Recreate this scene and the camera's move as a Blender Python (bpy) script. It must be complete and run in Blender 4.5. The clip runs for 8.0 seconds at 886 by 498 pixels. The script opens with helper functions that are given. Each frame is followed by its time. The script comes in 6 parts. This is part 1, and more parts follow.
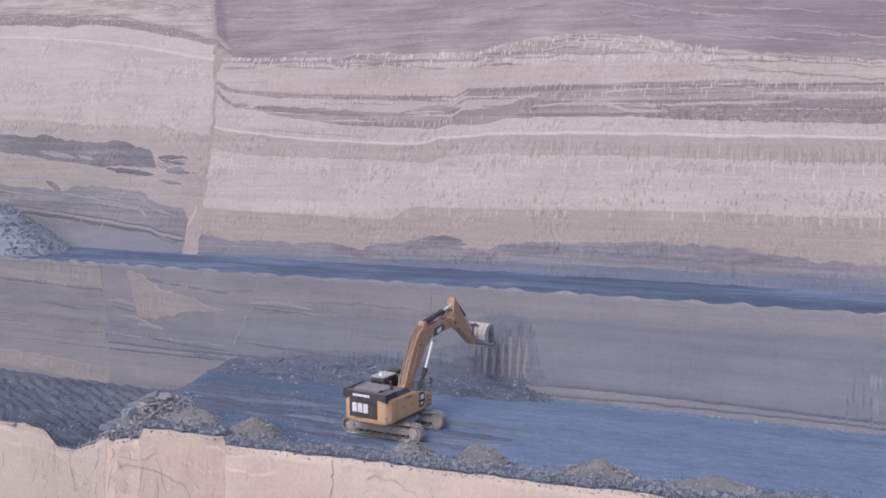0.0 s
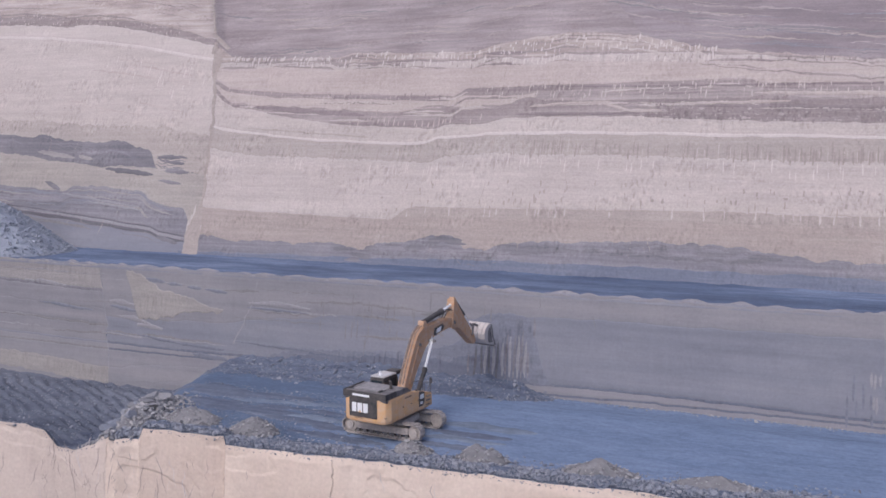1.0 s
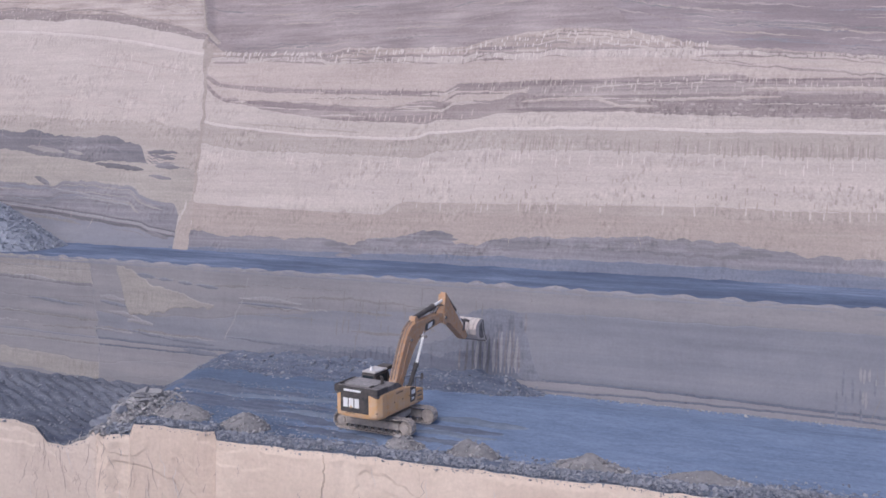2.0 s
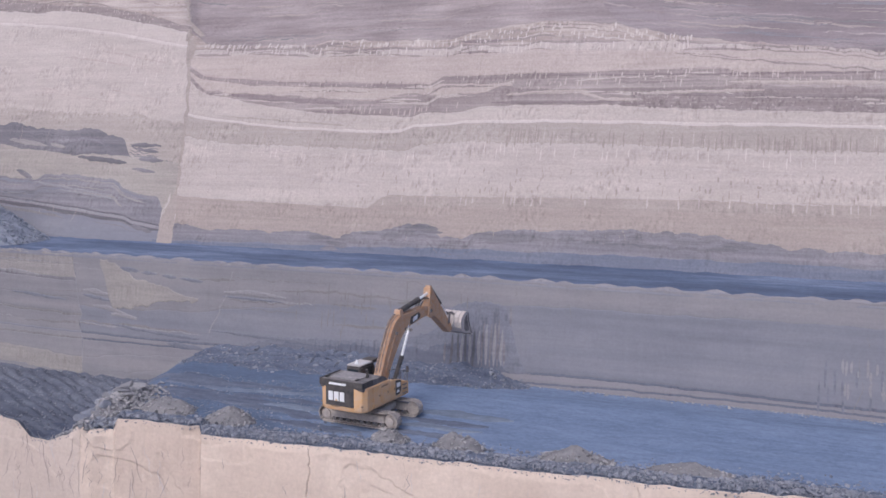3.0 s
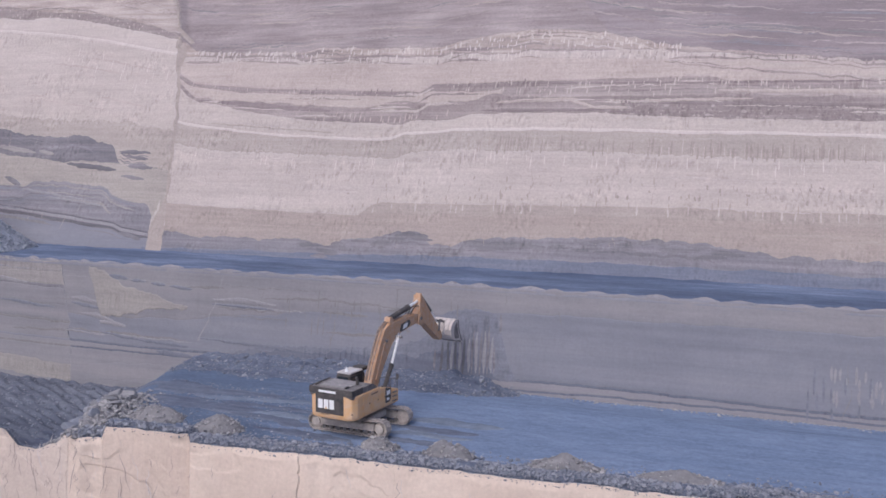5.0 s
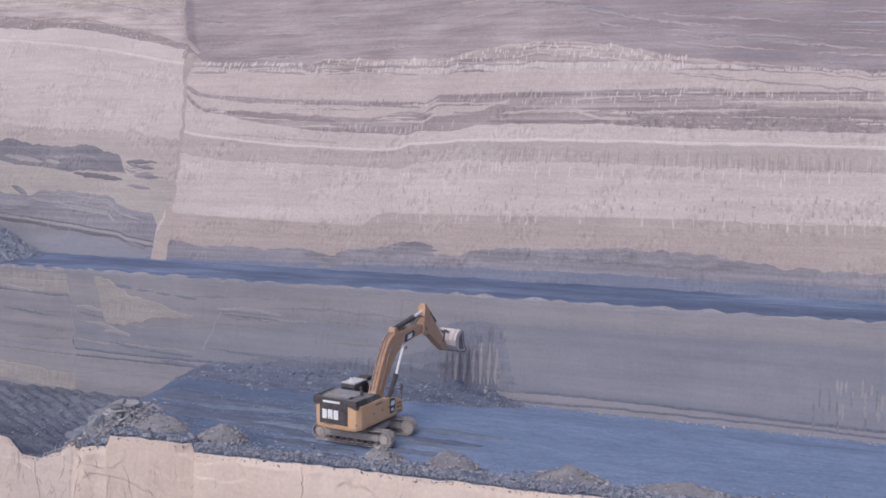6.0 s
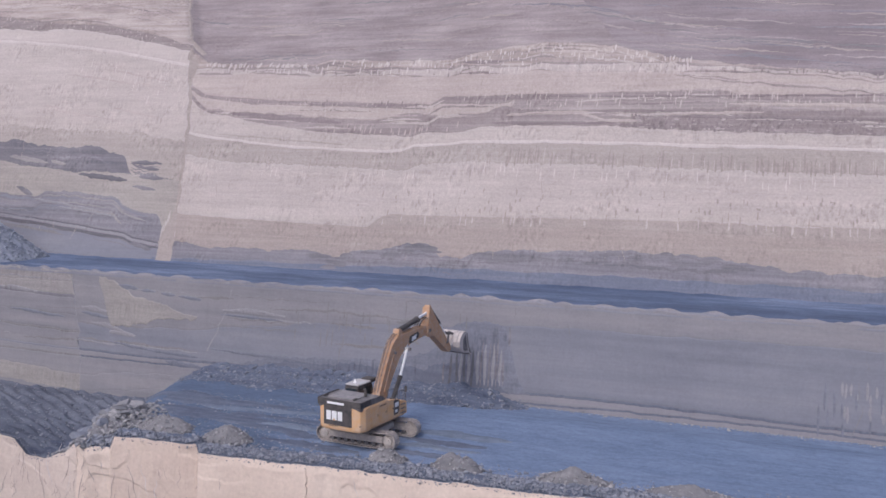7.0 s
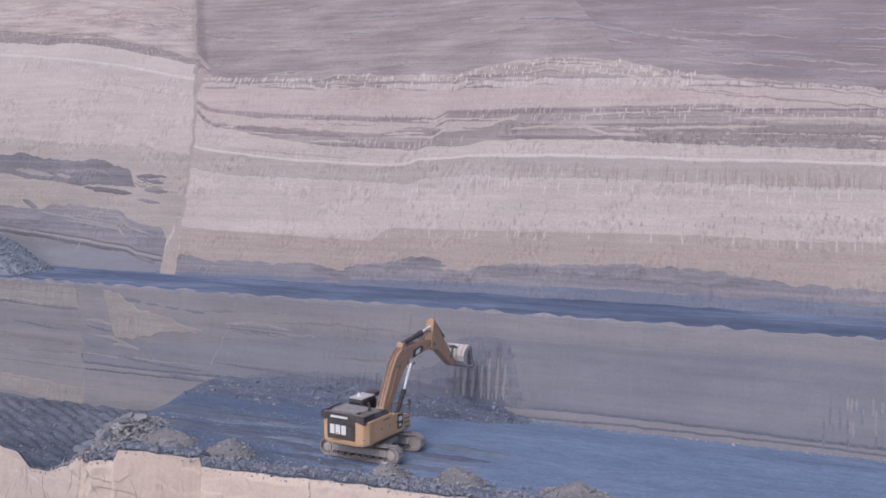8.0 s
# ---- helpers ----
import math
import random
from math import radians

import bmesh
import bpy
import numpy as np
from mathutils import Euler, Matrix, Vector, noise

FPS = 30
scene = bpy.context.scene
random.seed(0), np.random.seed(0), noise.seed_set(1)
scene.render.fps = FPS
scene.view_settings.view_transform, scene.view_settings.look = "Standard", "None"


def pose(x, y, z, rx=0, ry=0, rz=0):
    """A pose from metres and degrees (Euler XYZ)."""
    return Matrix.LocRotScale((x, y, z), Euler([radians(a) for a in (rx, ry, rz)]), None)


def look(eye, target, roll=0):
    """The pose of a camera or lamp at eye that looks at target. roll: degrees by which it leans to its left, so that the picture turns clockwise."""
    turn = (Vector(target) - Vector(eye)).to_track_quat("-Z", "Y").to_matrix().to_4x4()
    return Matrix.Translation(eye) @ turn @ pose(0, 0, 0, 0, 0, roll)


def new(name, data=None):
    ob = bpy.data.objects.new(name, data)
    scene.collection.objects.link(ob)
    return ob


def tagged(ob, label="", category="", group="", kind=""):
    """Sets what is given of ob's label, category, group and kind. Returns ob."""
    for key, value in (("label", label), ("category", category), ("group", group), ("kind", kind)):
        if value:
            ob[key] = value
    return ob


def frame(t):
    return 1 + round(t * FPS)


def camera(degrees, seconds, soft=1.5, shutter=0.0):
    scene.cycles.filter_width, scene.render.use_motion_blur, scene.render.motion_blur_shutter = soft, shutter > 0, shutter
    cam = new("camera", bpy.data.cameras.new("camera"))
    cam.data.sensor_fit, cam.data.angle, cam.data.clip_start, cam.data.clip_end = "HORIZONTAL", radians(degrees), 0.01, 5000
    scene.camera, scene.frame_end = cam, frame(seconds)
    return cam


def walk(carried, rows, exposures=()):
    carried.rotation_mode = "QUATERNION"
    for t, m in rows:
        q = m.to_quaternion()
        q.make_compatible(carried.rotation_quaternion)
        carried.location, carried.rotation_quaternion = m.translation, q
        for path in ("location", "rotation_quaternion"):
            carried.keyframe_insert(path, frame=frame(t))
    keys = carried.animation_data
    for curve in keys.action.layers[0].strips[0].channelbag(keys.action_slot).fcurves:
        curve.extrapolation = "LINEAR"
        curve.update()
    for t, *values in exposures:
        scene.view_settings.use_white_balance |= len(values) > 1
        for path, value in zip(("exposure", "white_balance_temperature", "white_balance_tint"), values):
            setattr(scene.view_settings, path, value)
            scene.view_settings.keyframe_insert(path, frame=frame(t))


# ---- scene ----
# Camera: it stands on the far side of the pit, 19.2 m above the bench, and only turns.
cam = camera(50.0, 8.0, soft=1.65)
EYE = (0.0, 0.0, 19.2)
TURNS = [
    (0.0, 83.500, 0.000, 0.000),
    (0.5, 83.557, 0.018, 0.096),
    (1.0, 83.480, 0.060, -0.031),
    (1.2, 83.310, 0.050, -0.168),
    (2.3, 83.110, -0.042, -0.767),
    (2.5, 82.976, -0.055, -0.972),
    (3.0, 82.787, -0.040, -1.455),
    (3.5, 82.887, -0.065, -2.030),
    (4.0, 83.010, -0.078, -2.219),
    (4.5, 82.980, -0.074, -2.133),
    (4.7, 83.050, -0.100, -2.130),
    (5.8, 83.800, -0.300, -1.723),
    (6.0, 83.872, -0.335, -1.723),
    (6.5, 83.860, -0.360, -1.591),
    (7.0, 83.969, -0.443, -1.443),
    (7.5, 84.428, -0.490, -1.327),
    (8.0, 84.786, -0.490, -1.193),
]
walk(cam, [(t, pose(*EYE, rx, ry, rz)) for t, rx, ry, rz in TURNS],
     exposures=[(0.0, -0.04, 5880, 13), (1.0, -0.02, 5880, 13), (2.5, 0.01, 5880, 13), (4.5, 0.01, 5880, 13), (6.0, -0.04, 5880, 13), (7.5, -0.05, 5880, 13), (8.0, -0.08, 5880, 13)])

# ---- light ----
SUN_ELEVATION = radians(50)
SUN_FROM = Vector((-0.55, -0.83, 0)).normalized()   # behind the camera, to its left, through thin cloud
world = bpy.data.worlds.new("world")
scene.world = world
world.use_nodes = True
wn = world.node_tree.nodes
sky = wn.new("ShaderNodeTexSky")
sky.sky_type, sky.sun_disc = "NISHITA", False
sky.sun_elevation = SUN_ELEVATION
sky.sun_rotation = math.atan2(SUN_FROM.x, SUN_FROM.y)
sky.air_density, sky.dust_density = 0.8, 5.0
wn["Background"].inputs["Strength"].default_value = 0.15
world.node_tree.links.new(sky.outputs[0], wn["Background"].inputs["Color"])
sun_data = bpy.data.lights.new("sun", "SUN")
sun_data.energy, sun_data.angle, sun_data.color = 0.9, radians(28.0), (1.0, 0.95, 0.89)
sun = new("sun", sun_data)
sun_way = Vector((SUN_FROM.x * math.cos(SUN_ELEVATION), SUN_FROM.y * math.cos(SUN_ELEVATION), math.sin(SUN_ELEVATION)))
sun.matrix_world = look(sun_way * 200, (0, 0, 0))

# ---- materials ----
STRIKE = radians(-23.6)      # the walls run this way


def nodes_of(name):
    m = bpy.data.materials.new(name)
    m.use_nodes = True
    return m, m.node_tree.nodes, m.node_tree.links, m.node_tree.nodes["Principled BSDF"]


def ramp_of(n, stops):
    r = n.new("ShaderNodeValToRGB")
    while len(r.color_ramp.elements) < len(stops):
        r.color_ramp.elements.new(0.5)
    for e, (p, c) in zip(r.color_ramp.elements, stops):
        e.position, e.color = p, (*c, 1)
    return r


def noise_of(n, l, vector, scale, detail=5.0, rough=0.55):
    t = n.new("ShaderNodeTexNoise")
    t.inputs["Scale"].default_value, t.inputs["Detail"].default_value, t.inputs["Roughness"].default_value = scale, detail, rough
    l.new(vector, t.inputs["Vector"])
    return t.outputs["Fac"]


def mapped(n, l, scale, turn=STRIKE):
    c = n.new("ShaderNodeNewGeometry")
    r = n.new("ShaderNodeVectorRotate")
    r.rotation_type = "Z_AXIS"
    r.inputs["Angle"].default_value = -turn
    l.new(c.outputs["Position"], r.inputs["Vector"])
    m = n.new("ShaderNodeMapping")
    m.inputs["Scale"].default_value = scale
    l.new(r.outputs[0], m.inputs["Vector"])
    return m.outputs[0]


def mixed(n, l, fac, a, b, kind="MIX"):
    m = n.new("ShaderNodeMix")
    m.data_type, m.blend_type = "RGBA", kind
    if isinstance(fac, float):
        m.inputs[0].default_value = fac
    else:
        l.new(fac, m.inputs[0])
    for k, v in ((6, a), (7, b)):
        if isinstance(v, tuple):
            m.inputs[k].default_value = (*v, 1)
        else:
            l.new(v, m.inputs[k])
    return m.outputs[2]


def rock(name, base, dark, pale, bands=0.5, teeth=0.35, bump=0.5, beds=2.2, along=0.05, weave=0.3, speckle=0.8):
    """Cut sedimentary rock: bedding along the strike, tooth scratches down the face, stains and grit."""
    m, n, l, p = nodes_of(name)
    bed = noise_of(n, l, mapped(n, l, (along, 0.05, beds)), 1.0, 6, 0.62)
    fine = noise_of(n, l, mapped(n, l, (0.35, 0.35, 7.0)), 1.0, 4, 0.6)
    down = noise_of(n, l, mapped(n, l, (3.2, 3.2, 0.28)), 1.0, 4, 0.6)
    stain = noise_of(n, l, mapped(n, l, (0.16, 0.16, 0.22)), 1.0, 5, 0.6)
    grit = noise_of(n, l, mapped(n, l, (5, 5, 5)), 1.0, 6, 0.7)
    c = ramp_of(n, [(0.36, dark), (0.5, base), (0.66, pale)])
    l.new(bed, c.inputs[0])
    c1 = mixed(n, l, 1.0 - bands, c.outputs[0], base)
    c2 = ramp_of(n, [(0.35, dark), (0.52, base), (0.68, pale)])
    l.new(stain, c2.inputs[0])
    c1 = mixed(n, l, 0.38, c1, c2.outputs[0])
    c3 = ramp_of(n, [(0.34, (0.72, 0.70, 0.70)), (0.5, (1, 1, 1)), (0.68, (1.14, 1.14, 1.13))])
    l.new(down, c3.inputs[0])
    where = ramp_of(n, [(0.46, (0, 0, 0)), (0.60, (min(1.0, teeth * 1.7),) * 3)])
    l.new(noise_of(n, l, mapped(n, l, (0.22, 0.22, 0.5)), 1.0, 3, 0.5), where.inputs[0])
    c1 = mixed(n, l, where.outputs[0], c1, c3.outputs[0], "MULTIPLY")
    c4 = ramp_of(n, [(0.3, (0.8, 0.8, 0.8)), (0.7, (1.1, 1.1, 1.1))])
    l.new(grit, c4.inputs[0])
    c1 = mixed(n, l, speckle, c1, c4.outputs[0], "MULTIPLY")
    c5 = ramp_of(n, [(0.35, (0.86, 0.86, 0.87)), (0.65, (1.08, 1.08, 1.08))])
    l.new(fine, c5.inputs[0])
    c1 = mixed(n, l, weave, c1, c5.outputs[0], "MULTIPLY")
    l.new(c1, p.inputs["Base Color"])
    p.inputs["Roughness"].default_value = 0.95
    p.inputs["Specular IOR Level"].default_value = 0.15
    add = n.new("ShaderNodeMath")
    l.new(down, add.inputs[0]), l.new(grit, add.inputs[1])
    b = n.new("ShaderNodeBump")
    b.inputs["Strength"].default_value, b.inputs["Distance"].default_value = bump, 0.12
    l.new(add.outputs[0], b.inputs["Height"])
    l.new(b.outputs[0], p.inputs["Normal"])
    return m


def gravel(name, dark, base, pale, scale=1.0, bump=0.6, dug=None):
    """Dusty crushed rock with wheel streaks along the bench."""
    m, n, l, p = nodes_of(name)
    streak = noise_of(n, l, mapped(n, l, (0.05 * scale, 0.6 * scale, 0.2)), 1.0, 6, 0.6)
    patch = noise_of(n, l, mapped(n, l, (0.14, 0.25, 0.2)), 1.0, 5, 0.6)
    grit = noise_of(n, l, mapped(n, l, (3, 3, 3)), 1.0, 7, 0.75)
    c = ramp_of(n, [(0.34, dark), (0.5, base), (0.66, pale)])
    l.new(streak, c.inputs[0])
    d = ramp_of(n, [(0.34, dark), (0.5, base), (0.66, pale)])
    l.new(patch, d.inputs[0])
    c1 = mixed(n, l, 0.45, c.outputs[0], d.outputs[0])
    mid = ramp_of(n, [(0.34, (0.76, 0.76, 0.77)), (0.5, (1, 1, 1)), (0.66, (1.2, 1.2, 1.2))])
    l.new(noise_of(n, l, mapped(n, l, (0.55, 1.5, 1.0)), 1.0, 6, 0.65), mid.inputs[0])
    c1 = mixed(n, l, 0.55, c1, mid.outputs[0], "MULTIPLY")
    if dug:
        # damp, freshly dug marl to one end of the bench, wheel-swept dust over the rest
        sep = n.new("ShaderNodeSeparateXYZ")
        l.new(mapped(n, l, (1, 1, 1)), sep.inputs[0])
        far = n.new("ShaderNodeMapRange")
        far.inputs["From Min"].default_value, far.inputs["From Max"].default_value = -36.0, -22.0
        l.new(sep.outputs["X"], far.inputs["Value"])
        swirl = noise_of(n, l, mapped(n, l, (0.07, 0.5, 0.2)), 1.0, 5, 0.6)
        add = n.new("ShaderNodeMath")
        l.new(far.outputs[0], add.inputs[0]), l.new(swirl, add.inputs[1])
        r = ramp_of(n, [(0.62, dug), (0.92, (1, 1, 1))])
        l.new(add.outputs[0], r.inputs[0])
        c1 = mixed(n, l, 1.0, c1, r.outputs[0], "MULTIPLY")
    c4 = ramp_of(n, [(0.3, (0.7, 0.7, 0.7)), (0.7, (1.15, 1.15, 1.15))])
    l.new(grit, c4.inputs[0])
    c1 = mixed(n, l, 0.75, c1, c4.outputs[0], "MULTIPLY")
    l.new(c1, p.inputs["Base Color"])
    p.inputs["Roughness"].default_value = 0.95
    p.inputs["Specular IOR Level"].default_value = 0.2
    b = n.new("ShaderNodeBump")
    b.inputs["Strength"].default_value, b.inputs["Distance"].default_value = bump, 0.1
    l.new(grit, b.inputs["Height"])
    l.new(b.outputs[0], p.inputs["Normal"])
    return m


def stone(name, dark, base, pale):
    """Broken rock: every lump has a shade of its own."""
    m, n, l, p = nodes_of(name)
    g = n.new("ShaderNodeNewGeometry")
    o = n.new("ShaderNodeObjectInfo")
    add = n.new("ShaderNodeMath")
    l.new(g.outputs["Random Per Island"], add.inputs[0]), l.new(o.outputs["Random"], add.inputs[1])
    fr = n.new("ShaderNodeMath")
    fr.operation = "FRACT"
    l.new(add.outputs[0], fr.inputs[0])
    c = ramp_of(n, [(0.0, dark), (0.45, base), (1.0, pale)])
    l.new(fr.outputs[0], c.inputs[0])
    grit = noise_of(n, l, mapped(n, l, (4, 4, 4)), 1.0, 6, 0.7)
    c4 = ramp_of(n, [(0.3, (0.75, 0.75, 0.75)), (0.7, (1.15, 1.15, 1.15))])
    l.new(grit, c4.inputs[0])
    l.new(mixed(n, l, 0.7, c.outputs[0], c4.outputs[0], "MULTIPLY"), p.inputs["Base Color"])
    p.inputs["Roughness"].default_value = 0.92
    p.inputs["Specular IOR Level"].default_value = 0.2
    b = n.new("ShaderNodeBump")
    b.inputs["Strength"].default_value, b.inputs["Distance"].default_value = 0.6, 0.06
    l.new(grit, b.inputs["Height"])
    l.new(b.outputs[0], p.inputs["Normal"])
    return m


ROCK_WHITE = rock("chalky_white_rock", (0.475, 0.418, 0.398), (0.405, 0.355, 0.34), (0.525, 0.468, 0.448), 0.7, 0.42, 0.35, 1.3)
ROCK_CHALK = rock("bright_chalky_rock", (0.498, 0.441, 0.423), (0.442, 0.39, 0.374), (0.545, 0.487, 0.468), 0.5, 0.2, 0.3, 1.3, 0.05, 0.3, 0.5)
ROCK_LINE = rock("bright_marker_bed", (0.56, 0.505, 0.49), (0.50, 0.45, 0.435), (0.61, 0.555, 0.54), 0.2, 0.2, 0.3)
ROCK_TAN = rock("pale_tan_rock", (0.46, 0.395, 0.375), (0.395, 0.335, 0.32), (0.52, 0.455, 0.435), 0.6, 0.2, 0.35)
ROCK_BEIGE = rock("grey_beige_rock", (0.40, 0.352, 0.332), (0.345, 0.305, 0.29), (0.46, 0.412, 0.392), 0.6, 1.0)
ROCK_BUFF = rock("brownish_buff_rock", (0.365, 0.31, 0.29), (0.32, 0.275, 0.26), (0.42, 0.365, 0.345), 0.6, 0.4)
ROCK_MAUVE = rock("grey_mauve_rock", (0.31, 0.265, 0.265), (0.24, 0.205, 0.21), (0.43, 0.375, 0.37), 0.85, 0.5)
ROCK_DARK = rock("dark_mauve_rock", (0.262, 0.222, 0.228), (0.215, 0.182, 0.19), (0.33, 0.285, 0.29), 0.8, 0.5)
ROCK_GROOVE = rock("brown_groove_rock", (0.348, 0.30, 0.284), (0.30, 0.255, 0.242), (0.38, 0.33, 0.312), 0.4, 0.3)
ROCK_RAGGED = rock("mottled_brown_rock", (0.42, 0.358, 0.337), (0.29, 0.243, 0.235), (0.53, 0.468, 0.445), 1.0, 0.7, 0.4, 2.2, 0.2)
ROCK_COAL = rock("dark_slate_rock", (0.205, 0.194, 0.216), (0.15, 0.142, 0.162), (0.285, 0.268, 0.288), 0.9, 0.7)
ROCK_DEEP = rock("deep_grey_slate", (0.150, 0.142, 0.160), (0.12, 0.113, 0.13), (0.20, 0.19, 0.208), 0.6, 0.4)
ROCK_SLATE = rock("blue_grey_marl", (0.238, 0.226, 0.252), (0.185, 0.177, 0.204), (0.305, 0.288, 0.308), 1.0, 0.4)
ROCK_OLIVE = rock("greenish_beige_rock", (0.355, 0.32, 0.30), (0.30, 0.271, 0.26), (0.42, 0.38, 0.36), 0.7, 0.3)
ROCK_GREY = rock("grey_marl", (0.220, 0.221, 0.258), (0.190, 0.192, 0.228), (0.256, 0.253, 0.284), 1.0, 0.06, 0.12, 0.8, 0.02, 0.12, 0.4)
ROCK_WARM = rock("warm_grey_marl", (0.252, 0.241, 0.262), (0.217, 0.209, 0.232), (0.288, 0.272, 0.288), 1.0, 0.06, 0.12, 0.9, 0.02, 0.12, 0.4)
ROCK_LILAC = rock("pale_mauve_rock", (0.375, 0.325, 0.322), (0.29, 0.25, 0.25), (0.47, 0.412, 0.402), 1.0, 0.4, 0.4, 3.2, 0.04)
ROCK_BAND = rock("dark_grey_seam", (0.228, 0.216, 0.226), (0.20, 0.19, 0.202), (0.26, 0.245, 0.252), 0.6, 0.4)
ROCK_CREAM = rock("cream_limestone", (0.63, 0.52, 0.445), (0.53, 0.43, 0.367), (0.71, 0.605, 0.53), 0.4, 0.1, 0.2, 0.5, 0.25, 0.05, 0.5)
ROCK_BROWN = rock("darker_brownish_limestone", (0.56, 0.456, 0.39), (0.475, 0.386, 0.332), (0.64, 0.535, 0.465), 0.4, 0.1, 0.2, 0.5, 0.25, 0.05, 0.5)
ROCK_DULL = rock("greyish_cream_limestone", (0.565, 0.475, 0.42), (0.48, 0.40, 0.352), (0.64, 0.55, 0.49), 0.4, 0.1, 0.2, 0.5, 0.25, 0.05, 0.5)
ROCK_TOP = rock("grey_overburden", (0.308, 0.262, 0.268), (0.232, 0.197, 0.205), (0.41, 0.357, 0.36), 1.0, 0.25, 0.45, 1.5, 0.12)
ROCK_SPOIL = rock("dark_grey_spoil", (0.262, 0.222, 0.236), (0.205, 0.174, 0.188), (0.345, 0.30, 0.312), 1.0, 0.1, 0.35, 1.1, 0.06)
ROCK_SIDE = rock("brownish_grey_marl", (0.308, 0.285, 0.284), (0.265, 0.247, 0.251), (0.36, 0.332, 0.326), 0.9, 0.2, 0.4, 1.6)
ROCK_MARK = rock("weathered_beige_rock", (0.375, 0.325, 0.305), (0.33, 0.285, 0.27), (0.43, 0.38, 0.36), 0.4, 0.4)
ROCK_PALE = rock("pale_beige_rock", (0.475, 0.42, 0.405), (0.41, 0.36, 0.345), (0.53, 0.475, 0.46), 0.5, 0.5)
ROCK_GROOVE_SHADE = rock("shaded_groove_marl", (0.135, 0.132, 0.15), (0.105, 0.103, 0.12), (0.18, 0.175, 0.192), 0.3, 0.4)
ROCK_DUG = rock("damp_grey_marl", (0.155, 0.163, 0.207), (0.13, 0.138, 0.178), (0.19, 0.196, 0.238), 0.9, 0.6, 0.3, 1.4)
ROCK_MOIST = rock("moist_grey_marl", (0.197, 0.202, 0.245), (0.17, 0.176, 0.216), (0.23, 0.232, 0.27), 0.9, 0.8, 0.3, 1.4)
ROCK_TICK = rock("scraped_grey_marl", (0.285, 0.273, 0.295), (0.25, 0.241, 0.262), (0.325, 0.31, 0.328), 0.6, 0.4)
ROCK_DUSTY = rock("blue_dusted_marl", (0.172, 0.186, 0.244), (0.142, 0.156, 0.21), (0.215, 0.222, 0.27), 1.0, 0.3, 0.35, 1.2)
ROCK_SCAR = rock("pale_scar_marl", (0.312, 0.287, 0.278), (0.268, 0.249, 0.25), (0.37, 0.338, 0.322), 0.9, 0.3, 0.3, 1.6, 0.2)
ROAD_GREY = gravel("blue_grey_road_dust", (0.075, 0.097, 0.155), (0.112, 0.143, 0.224), (0.20, 0.242, 0.345))
FLOOR_GREY = gravel("blue_grey_bench_dust", (0.148, 0.194, 0.292), (0.171, 0.222, 0.332), (0.202, 0.256, 0.374), dug=(0.63, 0.64, 0.65))
PIT_GREY = gravel("dark_pit_gravel", (0.082, 0.091, 0.122), (0.123, 0.134, 0.172), (0.19, 0.20, 0.24))
RUBBLE = stone("grey_broken_marl", (0.145, 0.156, 0.195), (0.198, 0.21, 0.253), (0.295, 0.30, 0.335))
SCREE = stone("blue_grey_scree", (0.25, 0.27, 0.33), (0.29, 0.31, 0.37), (0.36, 0.375, 0.425))
RUBBLE_PALE = stone("pale_broken_marl", (0.20, 0.198, 0.214), (0.28, 0.272, 0.284), (0.40, 0.383, 0.382))


def plain(name, colour, rough=0.5, metal=0.0, dust=0.35, dust_colour=(0.42, 0.36, 0.32), scale=2.0):
    """Painted or bare metal under a coat of quarry dust, with scuffs."""
    m, n, l, p = nodes_of(name)
    c = n.new("ShaderNodeTexCoord")
    a = noise_of(n, l, c.outputs["Object"], scale, 6, 0.65)
    b = noise_of(n, l, c.outputs["Object"], scale * 9, 5, 0.7)
    add = n.new("ShaderNodeMath")
    add.operation = "MULTIPLY_ADD"
    l.new(b, add.inputs[0])
    add.inputs[1].default_value = 0.4
    l.new(a, add.inputs[2])
    r = ramp_of(n, [(0.5, (0, 0, 0)), (0.95, (1, 1, 1))])
    l.new(add.outputs[0], r.inputs[0])
    k = n.new("ShaderNodeMath")
    k.operation = "MULTIPLY"
    l.new(r.outputs[0], k.inputs[0])
    k.inputs[1].default_value = min(1.0, dust * 2.2)
    l.new(mixed(n, l, k.outputs[0], colour, dust_colour), p.inputs["Base Color"])
    rr = ramp_of(n, [(0.3, (rough,) * 3), (0.8, (min(1, rough + 0.3),) * 3)])
    l.new(add.outputs[0], rr.inputs[0])
    l.new(rr.outputs[0], p.inputs["Roughness"])
    p.inputs["Metallic"].default_value = metal
    return m


YELLOW = plain("dusty_yellow_paint", (0.66, 0.37, 0.155), 0.5, 0, 0.42, (0.60, 0.46, 0.35))
HOSE = plain("dusty_rubber_hose", (0.12, 0.10, 0.10), 0.8, 0, 0.6, (0.42, 0.33, 0.28), 5.0)
YELLOW_WORN = plain("worn_yellow_paint", (0.47, 0.25, 0.118), 0.6, 0, 0.70, (0.48, 0.375, 0.31), 3.2)
BLACK = plain("matt_black_paint", (0.028, 0.028, 0.034), 0.55, 0, 0.12)
HOOD = plain("dusty_dark_grey_steel", (0.075, 0.072, 0.078), 0.7, 0, 0.4, (0.30, 0.27, 0.27))
LID = plain("dusty_grey_steel", (0.17, 0.165, 0.178), 0.7, 0, 0.45, (0.36, 0.33, 0.33), 3.0)
TRACK = plain("dusty_track_steel", (0.30, 0.27, 0.26), 0.8, 0.0, 0.65, (0.56, 0.49, 0.45), 5.0)
